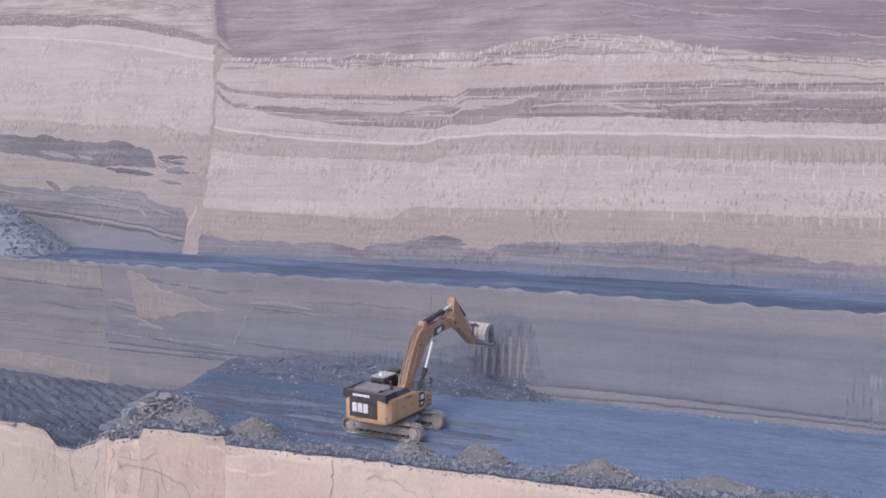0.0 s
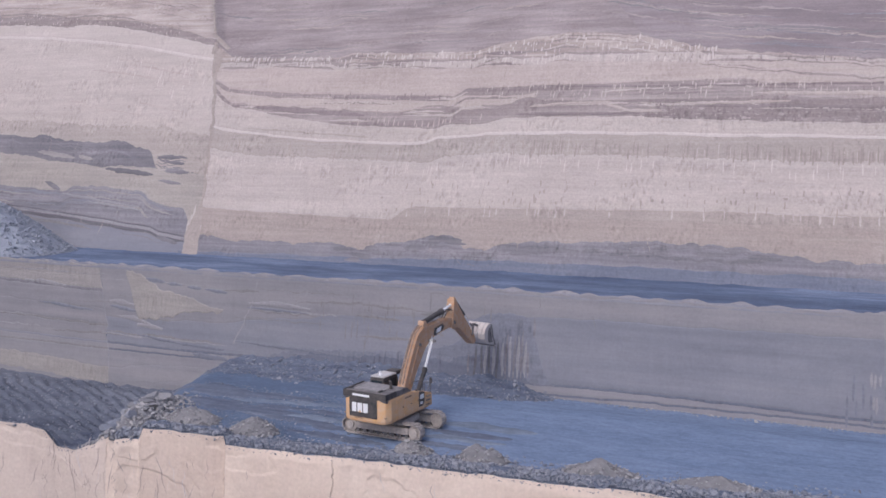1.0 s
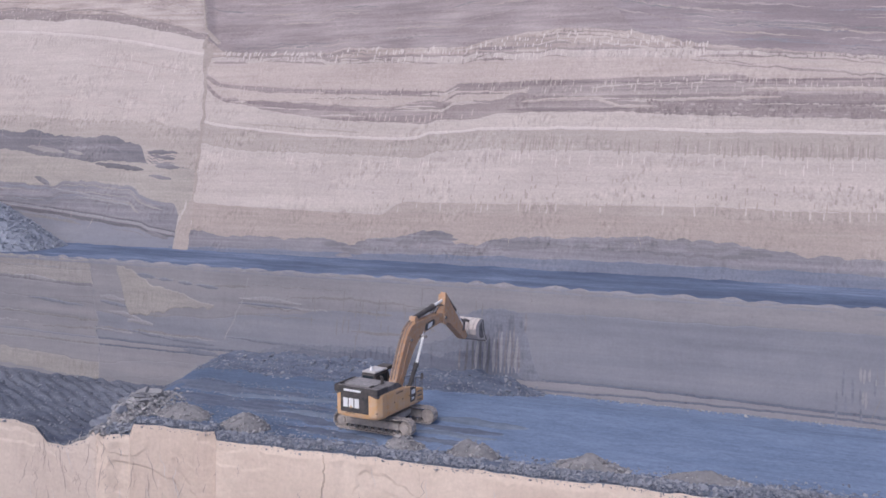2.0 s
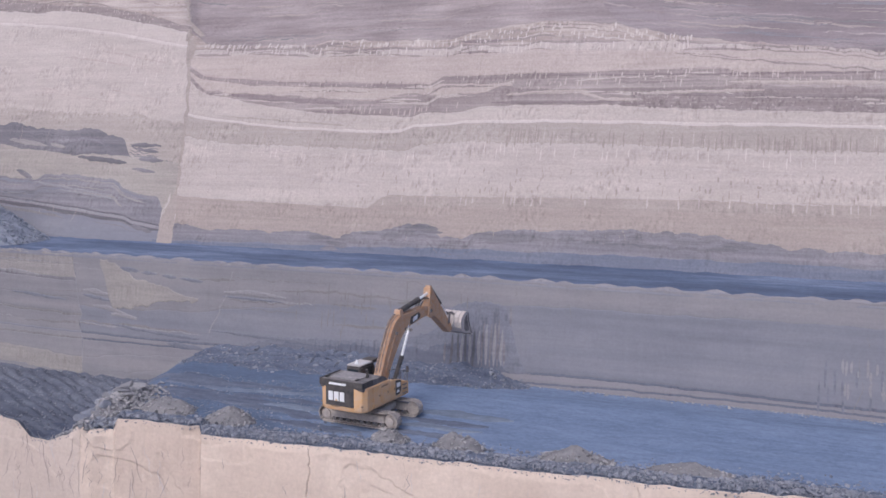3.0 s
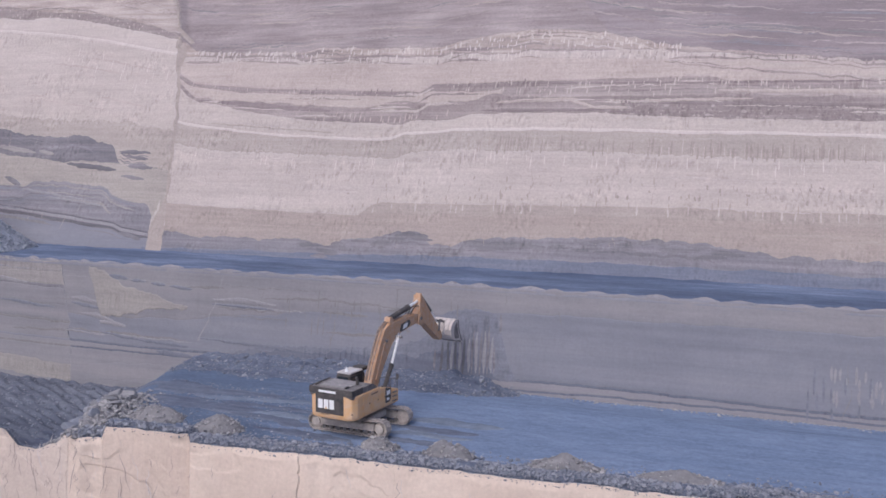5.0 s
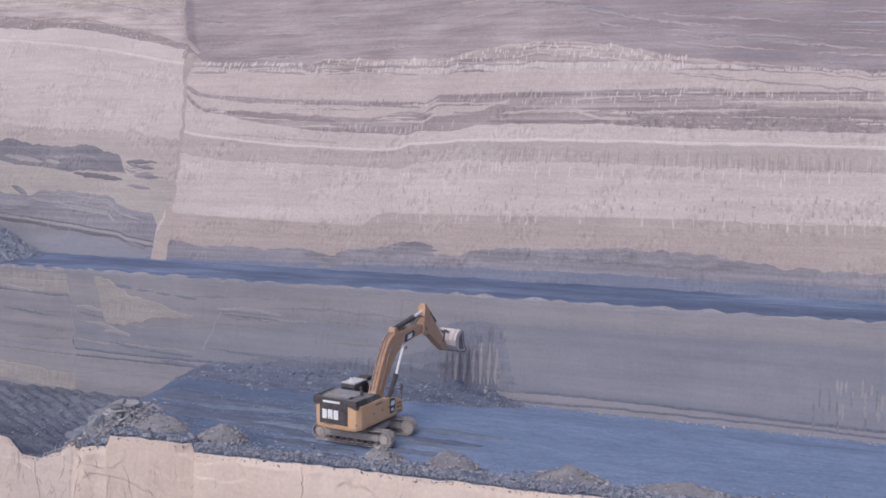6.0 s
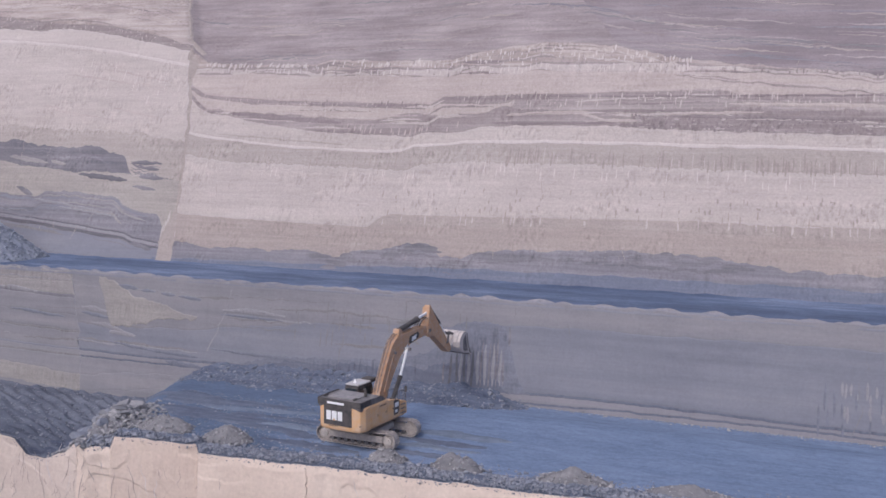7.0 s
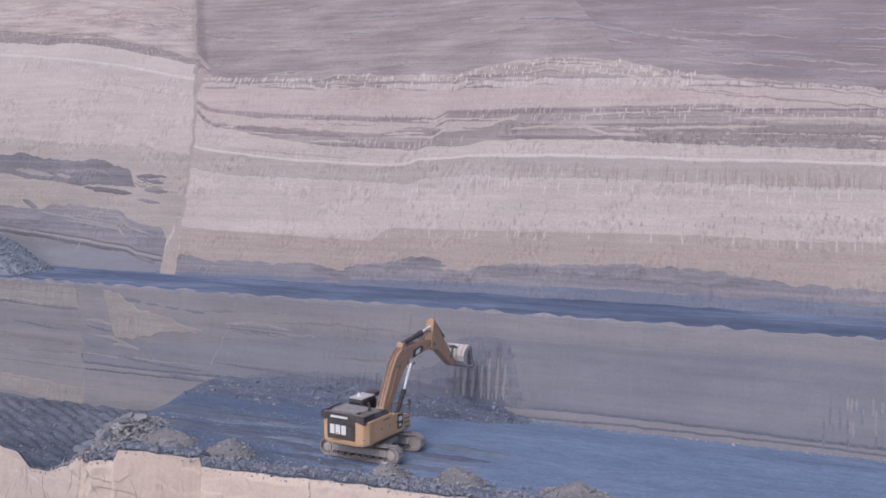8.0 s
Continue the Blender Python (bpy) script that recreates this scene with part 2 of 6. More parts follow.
CHAIN = plain("dusty_dark_track_steel", (0.21, 0.192, 0.186), 0.8, 0.0, 0.7, (0.54, 0.48, 0.45), 5.0)
HUB = plain("dusty_hub_steel", (0.33, 0.305, 0.295), 0.75, 0.0, 0.6, (0.54, 0.48, 0.45), 4.0)
CHROME = plain("bright_piston_rod", (0.85, 0.85, 0.87), 0.25, 0.35, 0.05)
ROOF = plain("dusty_light_grey_paint", (0.50, 0.50, 0.53), 0.6, 0, 0.4)
BUCKET = plain("scoured_pale_steel", (0.46, 0.42, 0.41), 0.65, 0.1, 0.7, (0.66, 0.59, 0.56), 3.5)
WHITE = plain("white_paint", (0.82, 0.82, 0.84), 0.5, 0, 0.08)
GLASS, gn, gl, gp = nodes_of("dark_cab_glass")
gp.inputs["Base Color"].default_value = (0.03, 0.04, 0.05, 1)
gp.inputs["Roughness"].default_value = 0.08
BAR = plain("faded_brown_lettering", (0.20, 0.11, 0.05), 0.6, 0, 0.2)


# ---- shaping ----
def lattice(ix, iy, seed):
    h = (ix.astype(np.int64) * 374761393 + iy.astype(np.int64) * 668265263 + seed * 974711) & 0x7FFFFFFF
    h = ((h ^ (h >> 13)) * 1274126177) & 0x7FFFFFFF
    return ((h ^ (h >> 16)) & 0xFFFF) / 32767.5 - 1.0


def vn(x, y, seed=0):
    """Smooth noise of two coordinates, -1 to 1."""
    x, y = np.asarray(x, float), np.asarray(y, float)
    x, y = np.broadcast_arrays(x, y)
    ix, iy = np.floor(x), np.floor(y)
    fx, fy = x - ix, y - iy
    fx, fy = fx * fx * (3 - 2 * fx), fy * fy * (3 - 2 * fy)
    a, b = lattice(ix, iy, seed), lattice(ix + 1, iy, seed)
    c, d = lattice(ix, iy + 1, seed), lattice(ix + 1, iy + 1, seed)
    return (a + (b - a) * fx) * (1 - fy) + (c + (d - c) * fx) * fy


def fbm(x, y, seed=0, octaves=4):
    total, amp = 0.0, 0.5
    for k in range(octaves):
        total = total + amp * vn(x * 2 ** k, y * 2 ** k, seed + 17 * k)
        amp *= 0.5
    return total


def smooth(a, b, x):
    t = np.clip((np.asarray(x, float) - a) / (b - a), 0, 1)
    return t * t * (3 - 2 * t)


def part(name, bm, material, parent=None, label="", at=None, kind=""):
    me = bpy.data.meshes.new(name)
    bm.to_mesh(me)
    bm.free()
    me.materials.append(material)
    ob = new(name, me)
    if at is not None:
        ob.matrix_basis = at
    if parent is not None:
        ob.parent = parent
    return tagged(ob, label, kind=kind)


def sheet(name, pts, material, parent=None, label="", kind="", shade=True, returns=False):
    """A mesh from a grid of points, rows x columns x 3."""
    r, c, _ = pts.shape
    i = np.arange(r * c).reshape(r, c)
    faces = np.stack([i[:-1, :-1], i[:-1, 1:], i[1:, 1:], i[1:, :-1]], -1).reshape(-1, 4)
    me = bpy.data.meshes.new(name)
    me.vertices.add(r * c)
    me.vertices.foreach_set("co", pts.reshape(-1).astype(np.float32))
    me.loops.add(len(faces) * 4)
    me.loops.foreach_set("vertex_index", faces.reshape(-1).astype(np.int32))
    me.polygons.add(len(faces))
    me.polygons.foreach_set("loop_start", np.arange(0, len(faces) * 4, 4, dtype=np.int32))
    flags = np.full((r - 1, c - 1), shade)
    if returns:
        flags[0], flags[-1] = False, False
    me.polygons.foreach_set("use_smooth", flags.reshape(-1))
    me.update(calc_edges=True)
    me.materials.append(material)
    ob = new(name, me)
    if parent is not None:
        ob.parent = parent
    return tagged(ob, label, kind=kind)


U = np.array([math.cos(STRIKE), math.sin(STRIKE), 0.0])      # along the walls
N = np.array([-math.sin(STRIKE), math.cos(STRIKE), 0.0])     # into the walls
UPPER, LOWER = np.array([0, 89.3, 0.0]), np.array([0, 75.3, 0.0])
Z_ROAD = 7.1          # the upper wall is drawn over this height, then NEARER brings it forward
ROAD = 7.35           # the road's true height
NEARER = (19.2 - ROAD) / (19.2 - Z_ROAD)
ORIGIN = np.array([0, 0, 19.2])


class Curve:
    """A bed's boundary: height over the distance along the wall, with a ragged edge."""
    def __init__(self, knots, rag=0.06, step=0.8, seed=1):
        self.k, self.rag, self.step, self.seed = np.array(knots, float), rag, step, seed

    def __call__(self, s):
        z = sum(np.interp(s + d, self.k[:, 0], self.k[:, 1]) for d in (-0.5, -0.25, 0, 0.25, 0.5)) / 5
        return z + self.rag * (fbm(s / self.step, self.seed * 3.7, self.seed, 5) * 2.0 + 0.7 * vn(s / 6, 0.5, self.seed + 5))


def fault_s(z):
    return np.interp(z, [0, 7.7, 12.1, 15.4, 20.9, 27.4, 30.0, 32.1, 60], [-28.6, -29.1, -29.6, -30.1, -30.8, -32.7, -33.4, -34.0, -40.0])


CREST = [(-80, 36.8), (-60, 35.6), (-50, 34.7), (-40, 32.8), (-34.2, 31.0), (-33.0, 30.1), (-31.4, 28.95), (-28, 28.42), (-22.7, 28.2), (-16.3, 28.05), (-15.2, 28.5), (-6.9, 28.27), (-0.6, 28.15),
         (1.2, 28.75), (5.3, 29.35), (9, 29.7), (13.3, 29.5), (16.6, 29.0), (19.4, 28.34), (21, 27.9), (26.1, 27.25), (32, 26.6), (39.6, 25.75), (60, 24.5)]
crest_z = Curve(CREST, 0.10, 0.7, 3)


def upper_point(s, z, out=0.0, wild=1.0, ct=None):
    """The upper wall: 65 degrees steep, laid back above its crest."""
    if ct is None:
        ct = np.interp(s, *np.array(CREST).T)
    back = (np.minimum(z, ct) - Z_ROAD) / math.tan(radians(65)) + np.maximum(z - ct, 0) / math.tan(radians(38))
    big = 0.5 * fbm(s / 18, z / 14, 11, 3)
    groove = 0.014 * vn(s / 0.5, z / 2.6, 21) + 0.018 * vn(s / 0.9, z / 1.8, 22)
    lump = 0.07 * fbm(s / 2.2, z / 0.9, 23, 4)
    left = smooth(0.35, -0.35, s - fault_s(z))
    d = back + big + wild * (groove + lump) - out - 0.02 * left
    p = UPPER + s[..., None] * U + d[..., None] * N + np.stack([0 * z, 0 * z, z], -1)
    return ORIGIN + NEARER * (p - ORIGIN)


def lower_point(s, z, out=0.0, wild=1.0):
    """The lower wall: 82 degrees steep, up to the road."""
    back = z / math.tan(radians(81.9))
    big = 0.35 * fbm(s / 13, z / 12, 31, 3)
    groove = 0.014 * vn(s / 0.5, z / 3.2, 41) + 0.02 * vn(s / 0.9, z / 2.5, 42)
    lump = 0.055 * fbm(s / 2.2, z / 1.0, 43, 4)
    left = smooth(-32.2, -33.4, s + 0.45 * (z - 5)) * 0.05
    d = back + big + wild * (groove + lump) - out - left
    return LOWER + s[..., None] * U + d[..., None] * N + np.stack([0 * z, 0 * z, z], -1)


def bed(parent, point, lo, hi, s0, s1, out, material, label="", step=0.18):
    """One bed of rock between two boundaries, tucked under its neighbours above and below."""
    a = -42.0 if callable(s0) else s0
    b = -24.0 if callable(s1) else s1
    s = np.arange(math.floor(a / step), math.ceil(b / step) + 1) * step

    def held(f):
        q = s
        for _ in range(6):
            q = np.maximum(s, s0(f(q))) if callable(s0) else np.minimum(s, s1(f(q))) if callable(s1) else s
        return q, f(q)
    (ql, zl), (qh, zh) = held(lo), held(hi)
    zh = np.maximum(zh, zl + 0.004)
    rows = max(3, int(np.percentile(zh - zl, 95) / step) + 2)
    w = np.linspace(0, 1, rows)[:, None]
    z = zl + (zh - zl) * w
    ss = ql + (qh - ql) * w
    if callable(s0):
        ss = np.maximum(ss, s0(z))
    if callable(s1):
        ss = np.minimum(ss, s1(z))
    o = np.full(z.shape, out)
    z = np.vstack([z[:1] - 0.07, z, z[-1:] + 0.07])
    ss = np.vstack([ss[:1], ss, ss[-1:]])
    tuck = np.full((1, len(s)), out - 0.04)
    o = np.vstack([tuck, o, tuck])
    return sheet("rock_bed", point(ss, z, o), material, parent, label, returns=True)


def below(f, g, gap=0.03):
    return lambda s: np.minimum(f(s), g(s) - gap)


# ---- upper wall ----
wall_upper = tagged(new("wall_upper"), "tall banded quarry wall of white, beige and grey rock", "quarry wall", kind="structure")
cA = below(Curve([(-32.5, 28.2), (-22, 27.95), (-16.1, 27.45), (-7, 27.62), (-0.5, 27.42), (0.5, 27.75), (7.4, 27.4), (8.4, 27.82), (14.6, 27.6), (22, 27.4), (27.2, 26.95), (40, 25.9), (60, 24.2)], 0.06, 0.9, 2), crest_z, 0.1)
cA2 = lambda s: cA(s) - 0.06 - 0.26 * np.clip(0.5 + 1.6 * fbm(s / 3.0, 0.4, 33, 4), 0, 1)
cB = below(Curve([(-32.6, 27.6), (-31.1, 27.25), (-24, 27.33), (-20.3, 27.1), (-16, 26.73), (-9.9, 26.8), (-0.9, 26.43), (0.6, 26.79), (7, 26.54), (7.7, 26.98), (16.9, 26.52), (24.7, 26.34), (34.3, 26.0), (39.6, 25.6), (60, 23.9)], 0.05, 0.9, 4), cA2, 0.05)
cB1 = below(lambda s: cB(s) + 0.26 * np.clip(0.35 + 2.0 * fbm(s / 2.2, 0.8, 34, 4), 0, 1), cA2, 0.02)
cC = below(Curve([(-32.2, 26.4), (-30.9, 25.5), (-29.6, 24.98), (-26.9, 24.74), (-19.5, 24.22), (-12.6, 23.98), (-1.7, 23.67), (-1.2, 24.41), (8.9, 24.54), (22.4, 24.67), (26.5, 24.73), (27.5, 24.25), (34.4, 24.19), (39.7, 23.98), (60, 23)], 0.05, 0.9, 5), cB)
cD = below(Curve([(-32, 25.7), (-30.7, 24.75), (-26.8, 24.29), (-23, 23.79), (-15.9, 23.74), (-5.9, 23.22), (-1.9, 23.16), (-1.4, 23.67), (5.1, 23.62), (7.9, 24.01), (17.2, 24.2), (27.4, 23.84), (34.5, 23.5), (39.7, 23.3), (60, 22.6)], 0.06, 1.1, 6), cC)
cE = below(Curve([(-31.9, 25.2), (-30.5, 23.97), (-29.1, 23.38), (-26.5, 23.16), (-21.3, 22.9), (-17.7, 22.61), (-12.2, 22.25), (-8.8, 22.15), (-5.7, 22.35), (4, 22.74), (5.7, 23.4), (8, 23.01), (17.4, 22.87), (27.5, 23.02), (39.7, 22.68), (60, 22)], 0.10, 1.2, 7), cD)
cF = below(Curve([(-31.7, 24.7), (-30.4, 23.6), (-28.6, 22.93), (-26.3, 22.59), (-24, 22.13), (-21, 21.68), (-17.3, 21.16), (-13.8, 20.85), (-3.4, 20.39), (-2.5, 20.78), (0.8, 20.76), (2.6, 21.03), (4.3, 21.41), (15.4, 21.47), (20.2, 21.17), (27.6, 20.86), (39.8, 20.55), (60, 20.2)], 0.08, 0.9, 8), cE)
cG = below(Curve([(-30.6, 20.9), (-28.6, 20.49), (-25.6, 20.17), (-21.9, 19.8), (-18.3, 19.5), (-11.4, 19.2), (-6.2, 19.04), (-4.1, 19.15), (-3.2, 19.6), (1.4, 19.87), (1.9, 20.04), (12.4, 20.06), (22.8, 19.88), (39.8, 19.47), (60, 18.9)], 0.05, 1.5, 9), cF)
cG2 = lambda s: cG(s) - 0.27 - 0.06 * vn(s / 1.7, 0.2, 35)
cH = below(Curve([(-30, 17.7), (-28.5, 17.4), (-24.6, 16.9), (-10.8, 16.5), (-3.5, 16.3), (-2.4, 16.85), (1.5, 17.2), (12.8, 17.15), (28, 16.8), (40, 16.6), (60, 15.8)], 0.09, 0.30, 10), cG2)
cH0 = below(lambda s: cH(s) + 0.7 + 0.12 * fbm(s / 0.35, 0.6, 36, 3), cG2)
cI = below(Curve([(-30, 12.12), (-26.8, 11.89), (-19.6, 11.68), (-12.8, 11.48), (-6.2, 11.41), (-5.6, 12.2), (-4.9, 12.69), (10.7, 12.84), (23.5, 13.05), (40, 13.0), (60, 13)], 0.06, 0.7, 11), cH)
cI2 = below(Curve([(-30, 12.0), (-6.2, 11.3), (-5.5, 11.7), (0.2, 11.72), (13.5, 12.02), (25.5, 12.06), (40, 11.87), (60, 11.8)], 0.07, 0.8, 37), cI, 0.02)
cJ = below(Curve([(-29.2, 9.2), (-26.6, 8.98), (-23.6, 8.64), (-20.9, 8.86), (-16.7, 8.69), (-14.8, 8.93), (-10.2, 8.63), (-9, 8.3), (-7.8, 9.1), (-3, 9.6), (-2.5, 9.99), (0.8, 10.0), (1.3, 9.1), (4.2, 8.9), (5.2, 9.56), (10.1, 10.11), (18, 10.31), (26.6, 10.3), (28.5, 9.9), (33, 9.4), (60, 9.2)], 0.17, 0.9, 12), cI2)
foot = lambda s: 0 * s + Z_ROAD - 0.5
END = 62.0
for lo, hi, mat, label in (
        (cA, crest_z, ROCK_RAGGED, "ragged mottled brown and white bed"),
        (cA2, cA, ROCK_MAUVE, "thin dark seam under the crest"),
        (cB1, cA2, ROCK_PALE, "pale streaked bed under the crest"),
        (cB, cB1, ROCK_MAUVE, "broken thin dark seam"),
        (cC, cB, ROCK_TAN, "pale tan bed"),
        (cD, cC, ROCK_MAUVE, "thin dark grey seam"),
        (cF, cE, ROCK_MAUVE, "grey mauve bed"),
        (cG, cF, ROCK_WHITE, "white bed"),
        (cG2, cG, ROCK_LINE, "bright thin marker bed"),
        (cH0, cG2, ROCK_BEIGE, "scratched grey beige bed"),
        (cH, cH0, ROCK_PALE, "pale beige bed"),
        (cI, cH, ROCK_WHITE, "thick chalky white bed"),
        (cI2, cI, ROCK_MARK, "pale pinkish buff bed"),
        (cJ, cI2, ROCK_BUFF, "brownish buff bed"),
        (foot, cJ, ROCK_SLATE, "dark blue grey bed at the foot")):
    bed(wall_upper, upper_point, lo, hi, fault_s, END, 0.0, mat, label)

bed(wall_upper, upper_point, cE, cD, fault_s, 6.6, 0.0, ROCK_TAN, "pale pinkish bed")
bed(wall_upper, upper_point, cE, cD, 6.48, END, 0.0, ROCK_LILAC, "streaky pale mauve bed")

LEFT = -84.0
top_left = Curve([(-84, 36.9), (-60, 35.6), (-50, 34.7), (-40, 32.8), (-34.2, 31), (-30, 30.6)], 0.1, 0.8, 13)
ca0 = below(Curve([(-84, 36.4), (-60, 35.0), (-53.2, 34.4), (-45.9, 33.75), (-39.5, 32.5), (-34.3, 31.1), (-30, 30.5)], 0.12, 1.4, 14), top_left)
ca = below(Curve([(-84, 35), (-64.3, 34.2), (-57.4, 33.6), (-54.7, 33.75), (-50.1, 33.38), (-45.5, 32.67), (-41.8, 31.88), (-36.5, 30.84), (-34, 30.27), (-30, 29.6)], 0.09, 0.9, 15), ca0)
cb = below(Curve([(-84, 33.4), (-63.6, 32.67), (-54, 31.9), (-49.3, 31.28), (-44.8, 30.69), (-41.2, 30.07), (-33.5, 28.73), (-30, 28.2)], 0.05, 1.5, 16), ca)
cb2 = lambda s: cb(s) - 0.34
cc = below(Curve([(-84, 22.6), (-59.1, 21.8), (-49.9, 21.25), (-39.7, 20.86), (-34.7, 20.33), (-30, 20)], 0.22, 0.7, 17), cb2)
cd = below(Curve([(-84, 20.3), (-63, 20.0), (-58.1, 19.6), (-56.4, 19.93), (-53.6, 19.52), (-52.1, 19.15), (-46.4, 19.0), (-44.4, 19.25), (-41.8, 18.86), (-41.2, 18.2), (-39.2, 18.42), (-38.3, 17.9), (-37.6, 16.9), (-37, 16.0), (-30, 15.5)], 0.17, 0.9, 18), cc)
ce = below(Curve([(-84, 18.6), (-62, 17.7), (-57.1, 17.28), (-52.5, 16.85), (-45.3, 16.08), (-43.8, 16.4), (-37.7, 16.2), (-37.2, 16.0), (-30, 15.5)], 0.12, 0.9, 19), cd, 0.005)
cf = below(Curve([(-84, 15), (-61, 13.9), (-55.6, 13.59), (-50.2, 13.3), (-48.7, 13.84), (-46.2, 14.02), (-39.6, 13.7), (-37.9, 13.43), (-36.8, 12.71), (-34.3, 11.98), (-31.5, 11.7), (-30.9, 10.0), (-28, 8.8)], 0.13, 1.0, 20), ce)
cg = below(Curve([(-84, 13.2), (-54.7, 11.39), (-44.9, 10.65), (-37.4, 9.96), (-35.3, 9.78), (-34.8, 9.42), (-30.6, 8.95), (-28, 8.6)], 0.04, 1.6, 21), cf, 0.01)
cg2 = lambda s: cg(s) - 0.15
cg3 = lambda s: cg(s) - 0.45 - 0.05 * vn(s / 3, 0.3, 38)
cg4 = lambda s: cg3(s) - 0.14 - 0.30 * np.clip(0.75 + 0.8 * vn(s / 3.2, 0.6, 39), 0, 1) * smooth(-30.4, -32.5, s)
for lo, hi, mat, label in (
        (ca0, top_left, ROCK_RAGGED, "ragged mottled brown and white bed"),
        (ca, ca0, ROCK_MAUVE, "dark grey mauve wedge"),
        (cb, ca, ROCK_CHALK, "white bed"),
        (cb2, cb, ROCK_LINE, "bright thin marker bed"),
        (cc, cb2, ROCK_WHITE, "thick chalky white bed"),
        (cd, cc, ROCK_BEIGE, "grey beige bed"),
        (ce, cd, ROCK_COAL, "dark slate bed with a lumpy upper edge"),
        (cf, ce, ROCK_OLIVE, "greenish beige bed"),
        (cg, cf, ROCK_SLATE, "striped blue grey bed"),
        (cg2, cg, ROCK_DEEP, "thin dark stripe"),
        (cg3, cg2, ROCK_TICK, "thin pale stripe"),
        (cg4, cg3, ROCK_DEEP, "dark stripe"),
        (foot, cg4, ROCK_GREY, "grey bed at the foot")):
    bed(wall_upper, upper_point, lo, hi, LEFT, fault_s, 0.0, mat, label)



def lens(parent, point, s0, z0, s1, z1, thick, material, label, seed, out=0.02):
    """A lens of rock between two ends, thickest in its middle."""
    mid = Curve([(s0, z0), (s1, z1)], 0.04, 0.7, seed)
    swell = lambda s: thick * (np.sin(np.pi * np.clip((s - s0) / (s1 - s0), 0, 1)) ** 0.5) * (0.5 + 0.22 * vn(s / 0.6, 0.4, seed))
    bed(parent, point, lambda s: mid(s) - swell(s), lambda s: mid(s) + swell(s), s0, s1, out, material, label)


for k, (s0, z0, s1, z1, thick) in enumerate(((-37.3, 17.42, -33.9, 17.3, 0.38), (-36.3, 16.86, -33.3, 16.6, 0.26), (-35.8, 15.87, -32.4, 15.66, 0.42), (-36.2, 14.75, -33.2, 14.43, 0.30), (-53.6, 14.4, -50.9, 13.5, 0.45), (-34.4, 8.75, -31.6, 8.15, 0.4), (-44.6, 16.0, -37.3, 15.4, 0.5))):
    lens(wall_upper, upper_point, s0, z0, s1, z1, thick, ROCK_COAL if k < 6 else ROCK_DEEP, "short dark slate lens", 900 + k)
for k, (s0, z0, s1, z1, thick) in enumerate(((-56, 17.9, -50, 17.2, 0.5), (-49.5, 17.4, -47, 17.0, 0.4), (-50.3, 13.05, -38.0, 11.8, 0.22), (-46, 12.3, -37, 11.4, 0.16))):
    lens(wall_upper, upper_point, s0, z0, s1, z1, thick, ROCK_SIDE if k < 2 else ROCK_TICK, "pale lens in the slate", 920 + k)
for k, (s0, z0, s1, z1, thick) in enumerate(((6.2, 22.45, 9.5, 22.75, 0.2), (9.0, 22.72, 14.2, 22.75, 0.22), (13.4, 22.7, 16.0, 21.95, 0.2), (15.4, 21.95, 19.0, 21.9, 0.2), (27, 23.4, 45, 22.95, 0.28), (20, 22.5, 30, 22.6, 0.2))):
    lens(wall_upper, upper_point, s0, z0, s1, z1, thick, ROCK_TAN, "pale lens in the mauve bed", 930 + k)
for k, (s0, z0, s1, z1, thick) in enumerate(((-27, 20.62, -11, 19.55, 0.09), (5, 21.75, 17, 21.75, 0.3), (-26, 22.85, -12, 21.8, 0.5), (9, 24.35, 44, 23.95, 0.12), (22, 22.3, 42, 21.9, 0.3), (0.6, 27.95, 4.8, 27.9, 0.3))):
    lens(wall_upper, upper_point, s0, z0, s1, z1, thick, ROCK_DARK if k else ROCK_BEIGE, "dark mauve lens" if k else "grey beige lens over the marker bed", 940 + k)

# the fault between the two blocks: a crushed pale strip that widens to the foot
z = np.linspace(7.0, 29.3, 240)[:, None]
wide = 0.20 + 0.10 * vn(z / 0.7, 0.3, 55) + 0.06 * vn(z / 0.2, 0.6, 56) + 0.75 * smooth(12.8, 9.0, z) + 0.42 * smooth(26.0, 28.5, z)
sx = fault_s(z) - 0.55 * smooth(12.8, 9.0, z) + 0.42 * smooth(26.0, 28.5, z) + 0.14 * vn(z / 0.9, 0.8, 57) + wide * np.array([-1.0, -0.4, 0.4, 1.0])
sheet("fault_strip", upper_point(sx, z + 0 * sx, np.array([0.03, 0.05, 0.05, 0.03]) + 0.03 * smooth(27.5, 29.0, z) + 0 * sx), ROCK_MARK, wall_upper, "crushed pale strip along the fault")

# solid rock behind the beds
s = np.arange(-90, 64, 1.0)
w = np.linspace(0, 1, 40)[:, None]
z = 6.4 + (np.interp(s, *np.array(CREST).T) + 0.6 - 6.4) * w
sheet("rock_core", upper_point(np.broadcast_to(s, z.shape), z, -0.30 + 0 * z), ROCK_MARK, wall_upper)

# the laid-back overburden over the crest, and the plateau behind it
def over_point(s, z, out=0.0, wild=0.7):
    """The laid-back slope above the crest; its columns lean along the fault."""
    ct = np.interp(s, *np.array(CREST).T)
    ss = s - 0.98 * np.maximum(z - ct, 0)
    relief = (0.35 * fbm(ss / 9 + z * 0.6, z / 0.8, 51, 5) + 0.10 * fbm(ss / 1.5, z / 0.5, 53, 4)) * smooth(0, 1.0, z - ct)
    return upper_point(ss, z, out + relief, wild, ct + 0 * z)


